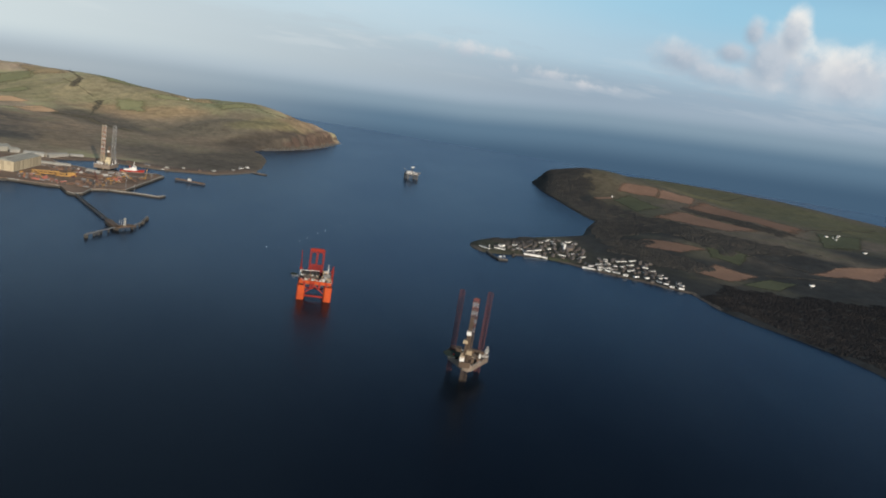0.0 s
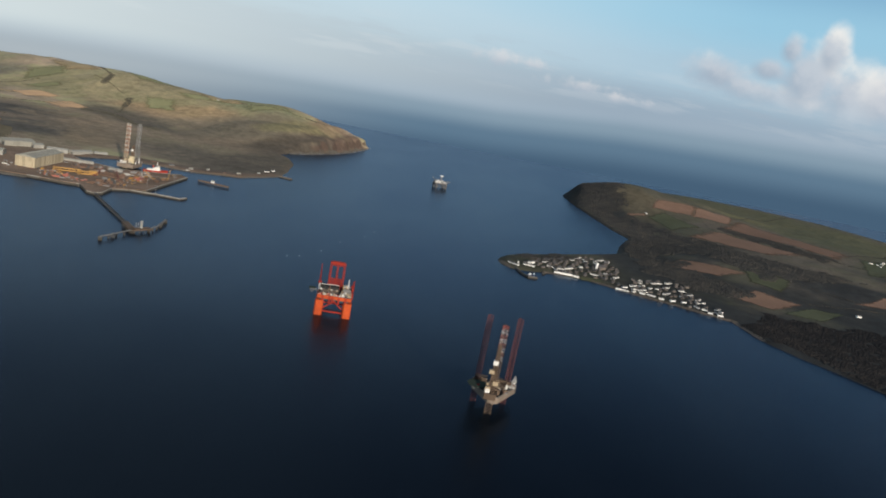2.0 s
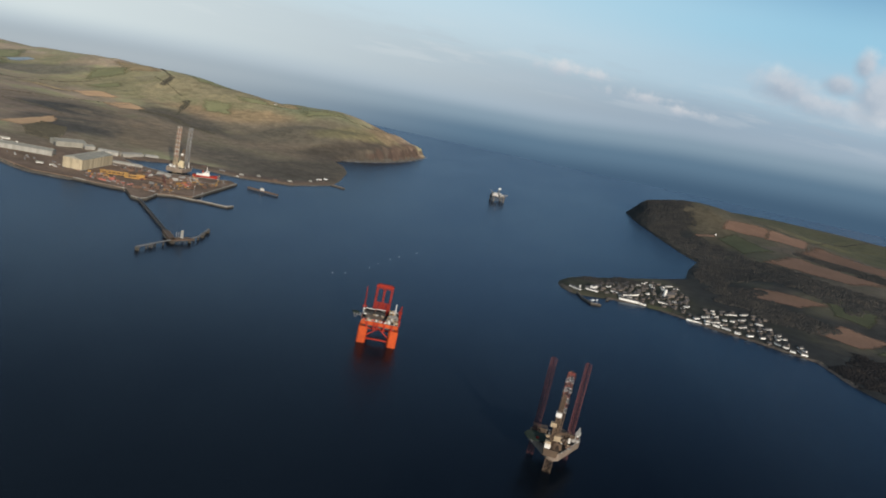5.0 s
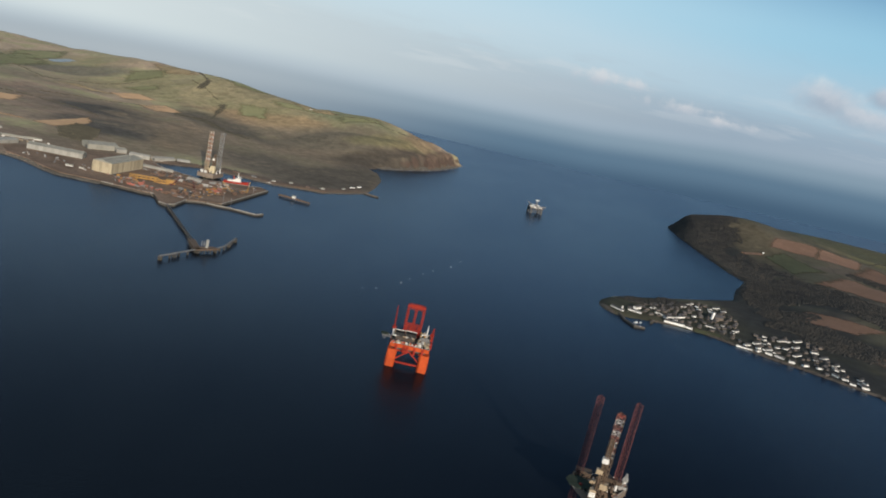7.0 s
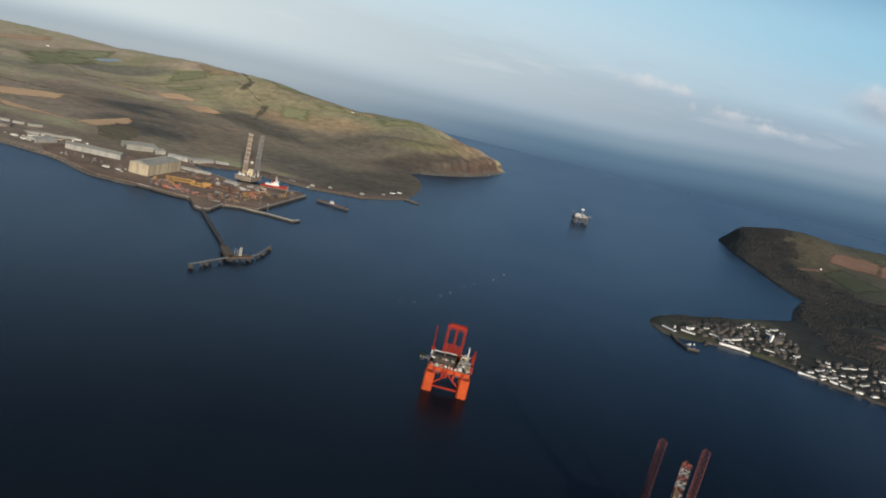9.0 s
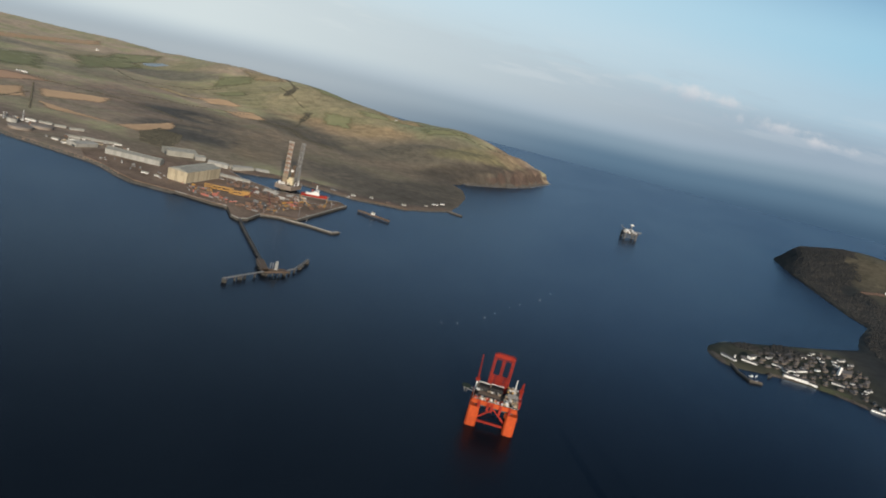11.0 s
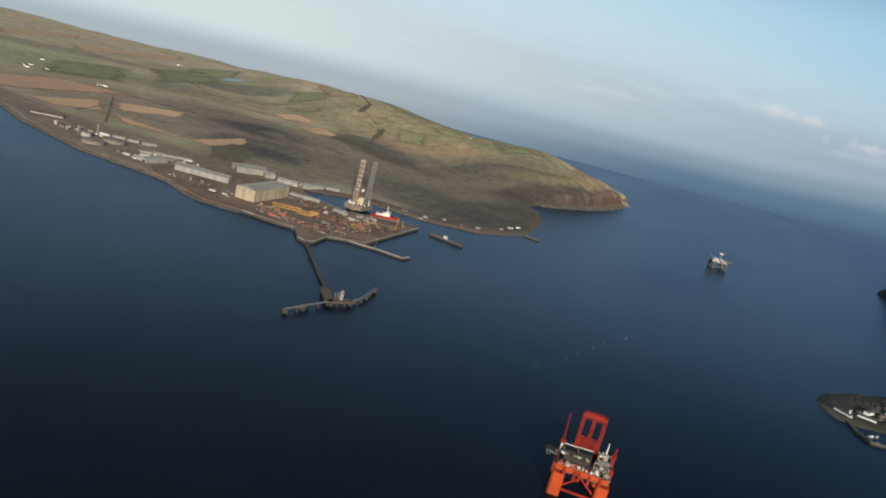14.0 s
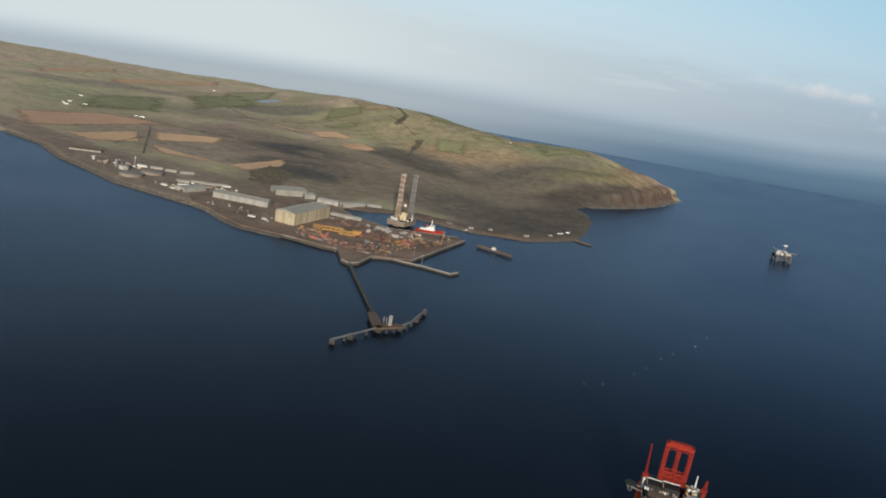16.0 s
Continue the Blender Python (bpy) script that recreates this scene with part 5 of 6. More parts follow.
# ---- jetty, piers and breakwaters ----
def pier_run(name, points, width, deck_z, thick, material, label, pile_gap=0, group=""):
    """A pier along points: deck slabs, kerbs and piles down into the water; a solid wall where pile_gap is nought."""
    ob = thing(name, points[0][0], points[0][1], 0, 0, label, "pier", group)
    ox, oy = points[0]
    for (ax, ay), (bx, by) in zip(points, points[1:]):
        ax, ay, bx, by = ax - ox, ay - oy, bx - ox, by - oy
        d = math.hypot(bx - ax, by - ay)
        turn = math.degrees(math.atan2(by - ay, bx - ax))
        cx, cy = (ax + bx) / 2, (ay + by) / 2
        bm = bmesh.new()
        box(bm, cx, cy, deck_z - thick if pile_gap else -8, d + width * 0.6, width, thick if pile_gap else deck_z + 8, turn)
        slab = part("deck_slab", bm, material if pile_gap else QUAY_DARK, ob)
        if not pile_gap:
            bm = bmesh.new()
            box(bm, cx, cy, deck_z + 0.01, d + width * 0.5, width - 1.0, 0.12, turn)
            part("surfacing", bm, material, slab)
        bm = bmesh.new()
        nx, ny = -(by - ay) / d, (bx - ax) / d
        for s in (-1, 1):
            o = s * (width / 2 - 0.4)
            beam(bm, (ax + nx * o, ay + ny * o, deck_z + 0.4), (bx + nx * o, by + ny * o, deck_z + 0.4), 0.8)
        part("kerb", bm, material, slab)
        if pile_gap:
            bm = bmesh.new()
            tube(bm, 0, 0, -8, deck_z - thick + 0.1, 0.9, sides=7)
            pile = part("support_post", bm, QUAY_DARK, slab)
            n = max(2, int(d / pile_gap))
            spots = [(ax + (bx - ax) * i / n + nx * s * width, ay + (by - ay) * i / n + ny * s * width) for i in range(n + 1) for s in (-0.36, 0.36)]
            pile.location = (*spots[0], 0)
            for spot in spots[1:]:
                other = new("support_post", pile.data)
                other.parent, other.location = slab, (*spot, 0)
    return ob


pier_run("breakwater", [(-849, 1760), (-822, 1788), (-792, 1791), (-763, 1801), (-734, 1803), (-703, 1806), (-699, 1828)], 5, 3.4, 3, CONCRETE, "pale concrete breakwater arm with a bent end")
pier_run("quay_arm", [(-797, 1812), (-806, 2084)], 7, 4.2, 3, CONCRETE, "long straight concrete quay arm")
pier_run("mooring_pier", [(-767, 2079), (-684, 2070)], 8, 5, 2, BROWN_STEEL, "detached brown mooring pier on piles with a small hut", 9)
hut = thing("pier_hut", -728, 2075, 5, -6, "small white hut on the detached pier", "hut")
bm = bmesh.new()
box(bm, 0, 0, 0, 8, 6, 5)
part("wall", bm, WHITE_PAINT, hut)
bm = bmesh.new()
gable(bm, 0, 0, 5, 8, 6, 2)
part("roof", bm, ROOF_GREY, hut)
jetty = pier_run("oil_jetty_trestle", [(-845, 1680), (-660, 1470)], 3.0, 5.5, 0.8, DARK_STEEL, "long narrow trestle of the oil jetty", 16)
pier_run("jetty_platform", [(-676, 1482), (-640, 1440), (-622, 1470)], 12, 8, 2.2, BROWN_STEEL, "brown jetty platform on piles", 10)
pier_run("jetty_walkway", [(-640, 1438), (-648, 1395), (-656, 1352)], 2.4, 7, 0.8, STEEL, "narrow walkway to the outer mooring dolphins", 18)
pier_run("jetty_walkway", [(-622, 1470), (-620, 1500), (-632, 1566)], 2.4, 7, 0.8, STEEL, "narrow walkway to the inner mooring dolphins", 18)
for x, y in ((-656, 1352), (-650, 1385), (-632, 1566), (-624, 1525)):
    d = thing("mooring_dolphin", x, y, 0, 10, "small dark mooring dolphin on piles", "dolphin", "mooring dolphins of the jetty")
    bm = bmesh.new()
    box(bm, 0, 0, 4.5, 7, 6, 2.4)
    part("cap", bm, DARK_STEEL, d)
    for i in (-2.2, 2.2):
        for j in (-2, 2):
            bm = bmesh.new()
            tube(bm, i, j, -8, 4.6, 1.0, sides=7)
            part("support_post", bm, QUAY_DARK, d)
    bm = bmesh.new()
    tube(bm, 0, 0, 6.8, 8.8, 0.7, sides=8)
    part("bollard", bm, STEEL, d)
arms = thing("loading_arm_tower", -632, 1458, 8, 20, "pale loading arm tower on the jetty head", "loading tower")
bm = bmesh.new()
lattice(bm, 0, 0, 0, 12, 2.6, 4, 0.7, 0.4, 4)
part("tower_frame", bm, SHED_WHITE, arms)
bm = bmesh.new()
box(bm, 0, 0, 12, 4.6, 4.6, 2.6)
part("tower_cabin", bm, SHED_WHITE, arms)
for i in range(3):
    bm = bmesh.new()
    beam(bm, (-10 + i * 4, 5, 0), (-10 + i * 4, 5, 10), 0.9)
    beam(bm, (-10 + i * 4, 5, 10), (-10 + i * 4, -4, 7), 0.7)
    part("loading_arm", bm, STEEL, arms)


# ---- ships and boats ----
def hull_form(length, beam_w, z0, z1, n=9):
    """Half-width of a boat's hull from stern to bow."""
    bm = bmesh.new()
    rings = []
    for i in range(n):
        f = i / (n - 1)
        w = beam_w / 2 * (1 if f < 0.62 else max(0.03, 1 - ((f - 0.62) / 0.38) ** 1.7))
        sheer = z1 + (f ** 3) * (z1 - z0) * 0.5
        x = -length / 2 + length * f
        rings.append([bm.verts.new((x, -w * 0.8, z0)), bm.verts.new((x + (f > 0.9) * 0.03 * length, -w, sheer)), bm.verts.new((x + (f > 0.9) * 0.03 * length, w, sheer)), bm.verts.new((x, w * 0.8, z0))])
    for a, b in zip(rings, rings[1:]):
        for k in range(4):
            bm.faces.new((a[k], a[(k + 1) % 4], b[(k + 1) % 4], b[k]))
    bm.faces.new(rings[0])
    bm.faces.new(rings[-1][::-1])
    return bm


ship = thing("supply_ship", -895, 2086, 0, 22, "red-hulled supply ship with a white bridge at the quay", "ship")
part("hull", hull_form(62, 14, -3, 5.5), RED_PAINT, ship)
bm = bmesh.new()
box(bm, -8, 0, 5.3, 30, 12.5, 0.4)
part("work_deck", bm, TAN_PAINT, ship)
for x, sx, sy, z, sz in ((-4, 34, 12.5, 5.7, 3.4), (2, 18, 12, 9.1, 3.2), (5, 12, 11, 12.3, 3.0), (7, 9, 12, 15.3, 2.6)):
    bm = bmesh.new()
    box(bm, x, 0, z, sx, sy, sz)
    part("superstructure_tier", bm, WHITE_PAINT, ship)
bm = bmesh.new()
box(bm, 7, 0, 16.2, 9.3, 12.3, 1.1)
part("bridge_window_band", bm, GLASS_DARK, ship)
bm = bmesh.new()
lattice(bm, 4, 0, 17.9, 30, 1.4, 4, 0.4, 0.25, 4, top=0.5)
part("mast", bm, WHITE_PAINT, ship)
for side in (-3, 3):
    bm = bmesh.new()
    tube(bm, -6, side, 12.3, 18, 1.4, sides=8)
    part("funnel", bm, ORANGE_PAINT, ship)
for x, y, turn, size in ((-855, 2206, 20, 14), (-826, 2240, 60, 11), (-790, 2252, 10, 9)):
    b = thing("motor_boat", x, y, 0, turn, "small white motor boat on the water", "boat", "small boats")
    part("hull", hull_form(size, size * 0.33, -0.8, size * 0.12, 7), WHITE_PAINT, b)
    bm = bmesh.new()
    box(bm, 0, 0, size * 0.11, size * 0.36, size * 0.22, size * 0.17, 0, 0.85)
    part("cabin", bm, WHITE_PAINT, b)
    bm = bmesh.new()
    box(bm, 0, 0, size * 0.20, size * 0.37, size * 0.225, size * 0.05, 0, 0.95)
    part("cabin_window", bm, GLASS_DARK, b)


# ---- the fabrication yard and the terminal behind it ----
bm = bmesh.new()
prism(bm, [(-1160, 1712), (-1113, 1699), (-1027, 1721), (-940, 1729), (-912, 1739), (-868, 1687), (-846, 1682), (-840, 1700), (-850, 1762), (-812, 1797), (-790, 1811), (-804, 2079), (-826, 2096),
           (-857, 2069), (-951, 2003), (-995, 2011), (-1060, 2017), (-1126, 2061), (-1200, 2030), (-1330, 1920), (-1345, 1800), (-1290, 1752), (-1230, 1742)], -6, 5.8)
tagged(part("yard_ground", bm, YARD), "brown gravel yard behind concrete quay walls", "yard", kind="structure")
bm = bmesh.new()
for a, b in (((-1027, 1720), (-912, 1738)), ((-868, 1686), (-846, 1681)), ((-846, 1681), (-839, 1700)), ((-839, 1700), (-849, 1762)), ((-790, 1811), (-804, 2080)), ((-826, 2097), (-951, 2003)), ((-951, 2003), (-1060, 2017)), ((-1060, 2017), (-1126, 2061))):
    beam(bm, (*a, 5.3), (*b, 5.3), 1.5, 1.4)
tagged(part("quay_edge", bm, CONCRETE), "pale concrete quay edge", "quay", kind="structure")


bm = bmesh.new()
for (ax, ay), (bx, by) in (((-1160, 1711), (-1113, 1698)), ((-1113, 1698), (-1027, 1720)), ((-1027, 1720), (-940, 1728)), ((-940, 1728), (-912, 1738)), ((-912, 1738), (-868, 1686)), ((-868, 1686), (-846, 1681)), ((-846, 1681), (-839, 1700)), ((-839, 1700), (-849, 1762)), ((-849, 1762), (-812, 1796)),
                           ((-812, 1796), (-789, 1810)), ((-789, 1810), (-803, 2080))):
    d = math.hypot(bx - ax, by - ay)
    box(bm, (ax + bx) / 2, (ay + by) / 2, -6, d + 1.2, 2.6, 10.2, math.degrees(math.atan2(by - ay, bx - ax)))
tagged(part("quay_wall", bm, QUAY_DARK), "dark wet quay wall round the yard", "quay", kind="structure")


def sheet_hall(name, x, y, z, turn, length, width, high, rise, wall, roof, label, bay=7.0, doors=1, group=""):
    """A clad industrial hall: plinth, upright wall panels, a pitched roof with ribs, big doors."""
    hall = thing(name, x, y, z, turn, label, "industrial hall", group)
    bm = bmesh.new()
    box(bm, 0, 0, -2, length, width, 3.2)
    part("plinth", bm, CONCRETE, hall)
    meshes = {}

    def panel(px, py, w, ang, k):
        key = round(w, 2), k % 2
        if key not in meshes:
            b = bmesh.new()
            box(b, 0, 0, 1.2, w - 0.35, 0.9 + 0.5 * (k % 2), high - 1.2)
            m = bpy.data.meshes.new("panel")
            b.to_mesh(m)
            b.free()
            m.materials.append(wall)
            meshes[key] = m
        ob = new("panel", meshes[key])
        ob.parent = hall
        ob.matrix_local = pose(px, py, 0, 0, 0, ang)
    n = max(3, round(length / bay))
    for i in range(n):
        for s in (-1, 1):
            panel(-length / 2 + length * (i + 0.5) / n, s * width / 2, length / n, 0, i)
    m = max(2, round(width / bay))
    for i in range(m):
        for s in (-1, 1):
            panel(s * length / 2, -width / 2 + width * (i + 0.5) / m, width / m, 90, i)
    bm = bmesh.new()
    box(bm, 0, 0, 0, length - 0.8, width - 0.8, high)
    part("frame_core", bm, STEEL, hall)
    bm = bmesh.new()
    gable(bm, 0, 0, high, length, width, rise, 0, 0.8)
    top = part("roof", bm, roof, hall)
    bm = bmesh.new()
    for i in range(n + 1):
        px = -length / 2 + length * i / n
        for s in (-1, 1):
            beam(bm, (px, s * (width / 2 + 0.7), high + 0.35), (px, 0, high + rise + 0.35), 0.5, 0.4)
    beam(bm, (-length / 2, 0, high + rise + 0.4), (length / 2, 0, high + rise + 0.4), 1.4, 0.6)
    part("roof_rib", bm, roof, top)
    for d in range(doors):
        bm = bmesh.new()
        w = min(12.0, width * 0.3)
        box(bm, -length / 2 - 0.75, -width / 4 + d * width / 2, 0, 0.7, w, high * 0.62)
        part("sliding_door", bm, DARK_STEEL if high < 20 else wall, hall)
    return hall


sheet_hall("assembly_hall", -1088, 1866, 5.8, 95, 142, 46, 24.5, 4.5, CLADDING, ROOF_GREY, "tall cream-clad assembly hall with ribbed panels", 7.4, 2)
sheet_hall("long_shed", -1251, 1864, 5.0, 19.5, 124, 30, 12.5, 4, SHED_WHITE, ROOF_GREY, "long low pale shed beside the shore", 9)
sheet_hall("workshop", -1268, 2050, 5.0, 55, 76, 46, 13, 4.5, ROOF_GREY, ROOF_GREY, "broad grey workshop at the edge of the wood", 9)
sheet_hall("workshop_annex", -1222, 2068, 5.0, 55, 26, 26, 9, 3, SHED_WHITE, ROOF_GREY, "pale annex beside the grey workshop", 8)
sheet_hall("store_shed", -1163, 2068, 5.0, 26, 50, 20, 8, 2.5, SHED_WHITE, SHED_WHITE, "white store shed behind the dock", 8, 1, "store sheds behind the dock")
sheet_hall("store_shed", -1122, 2112, 5.0, 66, 62, 18, 7, 2.5, SHED_WHITE, SHED_WHITE, "long white store shed behind the dock", 8, 1, "store sheds behind the dock")
sheet_hall("store_shed", -1092, 2163, 4.5, 40, 34, 14, 5, 2, SHED_WHITE, SHED_WHITE, "low white store shed behind the dock", 8, 1, "store sheds behind the dock")
sheet_hall("office_block", -1055, 1982, 5.8, 20, 72, 8, 4.5, 1.6, SHED_WHITE, SHED_WHITE, "long low white office row beside the dock", 6)
sheet_hall("office_block", -944, 1962, 5.8, -6, 34, 9, 5, 1.6, DULL_WHITE, SHED_WHITE, "low white office row on the quay", 6)
sheet_hall("depot", -1372, 1832, 5.0, 85, 62, 30, 8, 2.5, SHED_WHITE, SHED_WHITE, "pale flat depot near the beach", 8)
for x, y, turn, l, w, h in ((-1393, 1808, 70, 24, 10, 6), (-1414, 1851, 60, 22, 9, 6), (-1440, 1880, 40, 26, 10, 6), (-1426, 1908, 40, 30, 9, 5), (-1395, 1928, 45, 60, 9, 5), (-1369, 1945, 40, 18, 9, 5),
                            (-1148, 1774, 20, 14, 8, 5), (-1122, 1782, 20, 10, 7, 4), (-1508, 1958, 60, 34, 10, 7), (-1540, 1938, 40, 26, 10, 6), (-1573, 1925, 30, 30, 9, 6), (-1600, 1905, 20, 24, 9, 7), (-1426, 1808, 20, 14, 8, 5)):
    sheet_hall("terminal_building", x, y, 5.0, turn, l, w * 0.85, h * 0.65, 1.4, WHITE_PAINT if l < 25 else SHED_WHITE, ROOF_GREY, "small pale flat terminal building", 6, 1, "terminal buildings")


TANK_BROWN = surface("weathered_tank_paint", [(0.20, 0.165, 0.135), (0.28, 0.235, 0.195)], 6, 0.8, stain=0.35, spec=0.2)
sheet_hall("long_store", -1796, 1902, 5.0, 42, 74, 22, 4, 3.5, SHED_WHITE, BROWN_STEEL, "long low shed with a dark brown roof", 8)


def storage_tank(x, y, r, h, material, label):
    t = thing("storage_tank", x, y, 4.6, 0, label, "tank", "storage tanks")
    bm = bmesh.new()
    tube(bm, 0, 0, 0, h, r, sides=40)
    part("shell", bm, material, t)
    bm = bmesh.new()
    tube(bm, 0, 0, h, h + 1.6, r * 0.99, r * 0.12, 40)
    part("roof", bm, TANK_BROWN, t)
    bm = bmesh.new()
    for k in range(40):
        a, b = 6.2832 * k / 40, 6.2832 * (k + 1) / 40
        beam(bm, (r * 1.01 * math.cos(a), r * 1.01 * math.sin(a), h - 0.6), (r * 1.01 * math.cos(b), r * 1.01 * math.sin(b), h - 0.6), 0.7)
    part("rim_girder", bm, STEEL, t)
    bm = bmesh.new()
    for k in range(14):
        a = 0.4 + 0.05 * k
        box(bm, (r + 1) * math.cos(-a), (r + 1) * math.sin(-a), h * k / 14, 1.6, 1.6, 0.3, -math.degrees(a))
    part("stair", bm, STEEL, t)


for x, y, r, h, m, label in ((-1528, 1806, 26, 7, TANK_BROWN, "broad brown-grey storage tank near the shore"), (-1530, 1872, 24, 7, TANK_BROWN, "broad brown-grey storage tank with a coned roof"),
                             (-1590, 1840, 12, 10, SHED_WHITE, "small pale storage tank")):
    storage_tank(x, y, r, h, m, label)
for x, y, h in ((-1617, 1840, 18), (-1629, 1860, 14), (-1612, 1892, 24), (-1640, 1826, 11)):
    s = thing("flare_stack", x, y, 4.8, 0, "slim pale process stack at the terminal", "stack", "process stacks")
    bm = bmesh.new()
    tube(bm, 0, 0, 0, h, 1.1, 0.8, 10)
    part("stack", bm, WHITE_PAINT, s)
    bm = bmesh.new()
    lattice(bm, 0, 0, 0, h * 0.8, 3.6, 5, 0.4, 0.25, 3, top=2.2)
    part("guy_frame", bm, STEEL, s)


def container(x, y, z, turn, paint, label):
    c = thing("container", x, y, z, turn, label, "container", "containers in the yard")
    bm = bmesh.new()
    side = [(-6.1 + 12.2 * i / 20, 1.22 + 0.06 * (i % 2)) for i in range(21)]
    prism(bm, [(px, -py) for px, py in side] + side[::-1], 0, 2.6)
    part("body", bm, paint, c)
    bm = bmesh.new()
    for s in (-0.62, 0.62):
        box(bm, 6.12, s, 0.1, 0.1, 1.15, 2.4)
    part("doors", bm, STEEL, c)
    return c


def pipe_pile(x, y, turn, length, rows, paint, label):
    p = thing("pipe_stack", x, y, 5.8, turn, label, "pipe stack", "steelwork in the yard")
    for lay in range(rows):
        for i in range(rows - lay):
            bm = bmesh.new()
            o = (i - (rows - lay - 1) / 2) * 2.3
            n = 8
            ring = [(o + 1.1 * math.cos(6.2832 * k / n), 1.2 + lay * 2.0 + 1.1 * math.sin(6.2832 * k / n)) for k in range(n)]
            va = [bm.verts.new((-length / 2, a, b)) for a, b in ring]
            vb = [bm.verts.new((length / 2, a, b)) for a, b in ring]
            for k in range(n):
                bm.faces.new((va[k], va[(k + 1) % n], vb[(k + 1) % n], vb[k]))
            bm.faces.new(va[::-1])
            bm.faces.new(vb)
            part("pipe", bm, paint, p)


def jacket(x, y, turn, length, paint, label):
    """A lattice frame of tubes lying on the ground."""
    j = thing("jacket_frame", x, y, 5.8, turn, label, "steel frame", "steelwork in the yard")
    h = 4.6
    for s in (-1, 1):
        bm = bmesh.new()
        for z in (0.8, h * 1.6):
            beam(bm, (-length / 2, s * h, z), (length / 2, s * h * 0.7, z), 1.0)
        n = int(length / 9)
        for i in range(n):
            a, b = -length / 2 + length * i / n, -length / 2 + length * (i + 1) / n
            beam(bm, (a, s * h, 0.8), (b, s * h * 0.9, h * 1.6), 0.55)
            beam(bm, (a, s * h, h * 1.6), (b, s * h * 0.9, 0.8), 0.55)
        part("side_frame", bm, paint, j)
    for i in range(int(length / 9) + 1):
        bm = bmesh.new()
        a = -length / 2 + 9 * i
        for z in (0.8, h * 1.6):
            beam(bm, (a, -h, z), (a, h, z), 0.9)
        beam(bm, (a, -h, 0.8), (a, h, h * 1.6), 0.7)
        part("cross_frame", bm, paint, j)


def crawler_crane(x, y, turn, boom, tilt, paint, label):
    c = thing("crawler_crane", x, y, 5.8, turn, label, "crane", "yard cranes")
    for s in (-1, 1):
        bm = bmesh.new()
        prism(bm, [(-5, s * 3.2 - 0.7), (5, s * 3.2 - 0.7), (5, s * 3.2 + 0.7), (-5, s * 3.2 + 0.7)], 0, 1.5, 0.1)
        part("track", bm, DARK_STEEL, c)
    bm = bmesh.new()
    box(bm, -1, 0, 1.5, 8, 4.4, 3)
    body = part("cab_body", bm, paint, c)
    bm = bmesh.new()
    box(bm, 2.2, 1.6, 2.6, 1.7, 1.3, 1.6)
    part("cab_window", bm, GLASS_DARK, body)
    bm = bmesh.new()
    e = radians(tilt)
    for k in range(8):
        a, b = boom * k / 8, boom * (k + 1) / 8
        for s in (-1, 1):
            for u in (-0.7, 0.7):
                beam(bm, (2 + a * math.cos(e), s * 0.9, 3 + u + a * math.sin(e)), (2 + b * math.cos(e), s * 0.9, 3 + u + b * math.sin(e)), 0.5)
            beam(bm, (2 + a * math.cos(e), s * 0.9, 2.3 + a * math.sin(e)), (2 + b * math.cos(e), s * 0.9, 3.7 + b * math.sin(e)), 0.35)
    part("boom", bm, paint, c)
    bm = bmesh.new()
    beam(bm, (-4, 0, 4.5), (2 + boom * math.cos(e), 0, 3 + boom * math.sin(e)), 0.25)
    part("stay", bm, STEEL, c)


jacket(-1005, 1842, 30, 62, YELLOW_PAINT, "long yellow tubular jacket frame lying in the yard")
jacket(-912, 1884, 14, 64, RUST, "long rusty tubular frame lying in the yard")
jacket(-962, 1848, 30, 34, YELLOW_PAINT, "short yellow tubular frame")
block = thing("module_block", -952, 1868, 5.8, 30, "bright yellow steel module block", "module")
bm = bmesh.new()
box(bm, 0, 0, 0, 20, 14, 9)
part("body", bm, YELLOW_PAINT, block)
bm = bmesh.new()
for i in range(6):
    for s in (-1, 1):
        box(bm, -9 + i * 3.6, s * 7.1, 0, 0.7, 0.5, 9.3)
part("post", bm, YELLOW_PAINT, block)
rng = random.Random(17)
YARD_ZONES = (((-975, 1772), 66, 34, 10, (RUST, RUST, FADED_RED, STEEL), 26), ((-1010, 1800), 60, 40, 20, (YELLOW_PAINT, RUST, STEEL), 14), ((-880, 1800), 50, 90, 5, (RUST, DARK_STEEL, RUST, RUST, STEEL), 30),
              ((-850, 1930), 70, 110, 80, (RUST, YELLOW_PAINT, RUST, RUST, DARK_STEEL, FADED_RED), 34), ((-930, 1930), 80, 60, 20, (RUST, DULL_WHITE, RUST, DARK_STEEL), 24), ((-1000, 1930), 70, 60, 20, (RUST, RUST, DARK_STEEL), 20), ((-890, 1990), 60, 40, 35, (DULL_WHITE, STEEL, RUST), 16))
NAMES = {RUST: "rusty brown", ORANGE_PAINT: "orange", STEEL: "grey steel", YELLOW_PAINT: "yellow", DARK_STEEL: "dark grey", DULL_WHITE: "dull white", FADED_RED: "faded red"}
for (cx, cy), sx, sy, turn, paints, count in YARD_ZONES:
    for i in range(count):
        x, y, paint = cx + rng.uniform(-sx, sx) / 2, cy + rng.uniform(-sy, sy) / 2, rng.choice(paints)
        ang = turn + rng.choice((0, 0, 90)) + rng.uniform(-6, 6)
        if rng.random() < 0.5:
            container(x, y, 5.8, ang, paint, NAMES[paint] + " shipping container standing in the yard")
        else:
            pipe_pile(x, y, ang, rng.uniform(7, 17), rng.choice((2, 2, 3)), paint, NAMES[paint] + " pipes stacked on the yard ground")
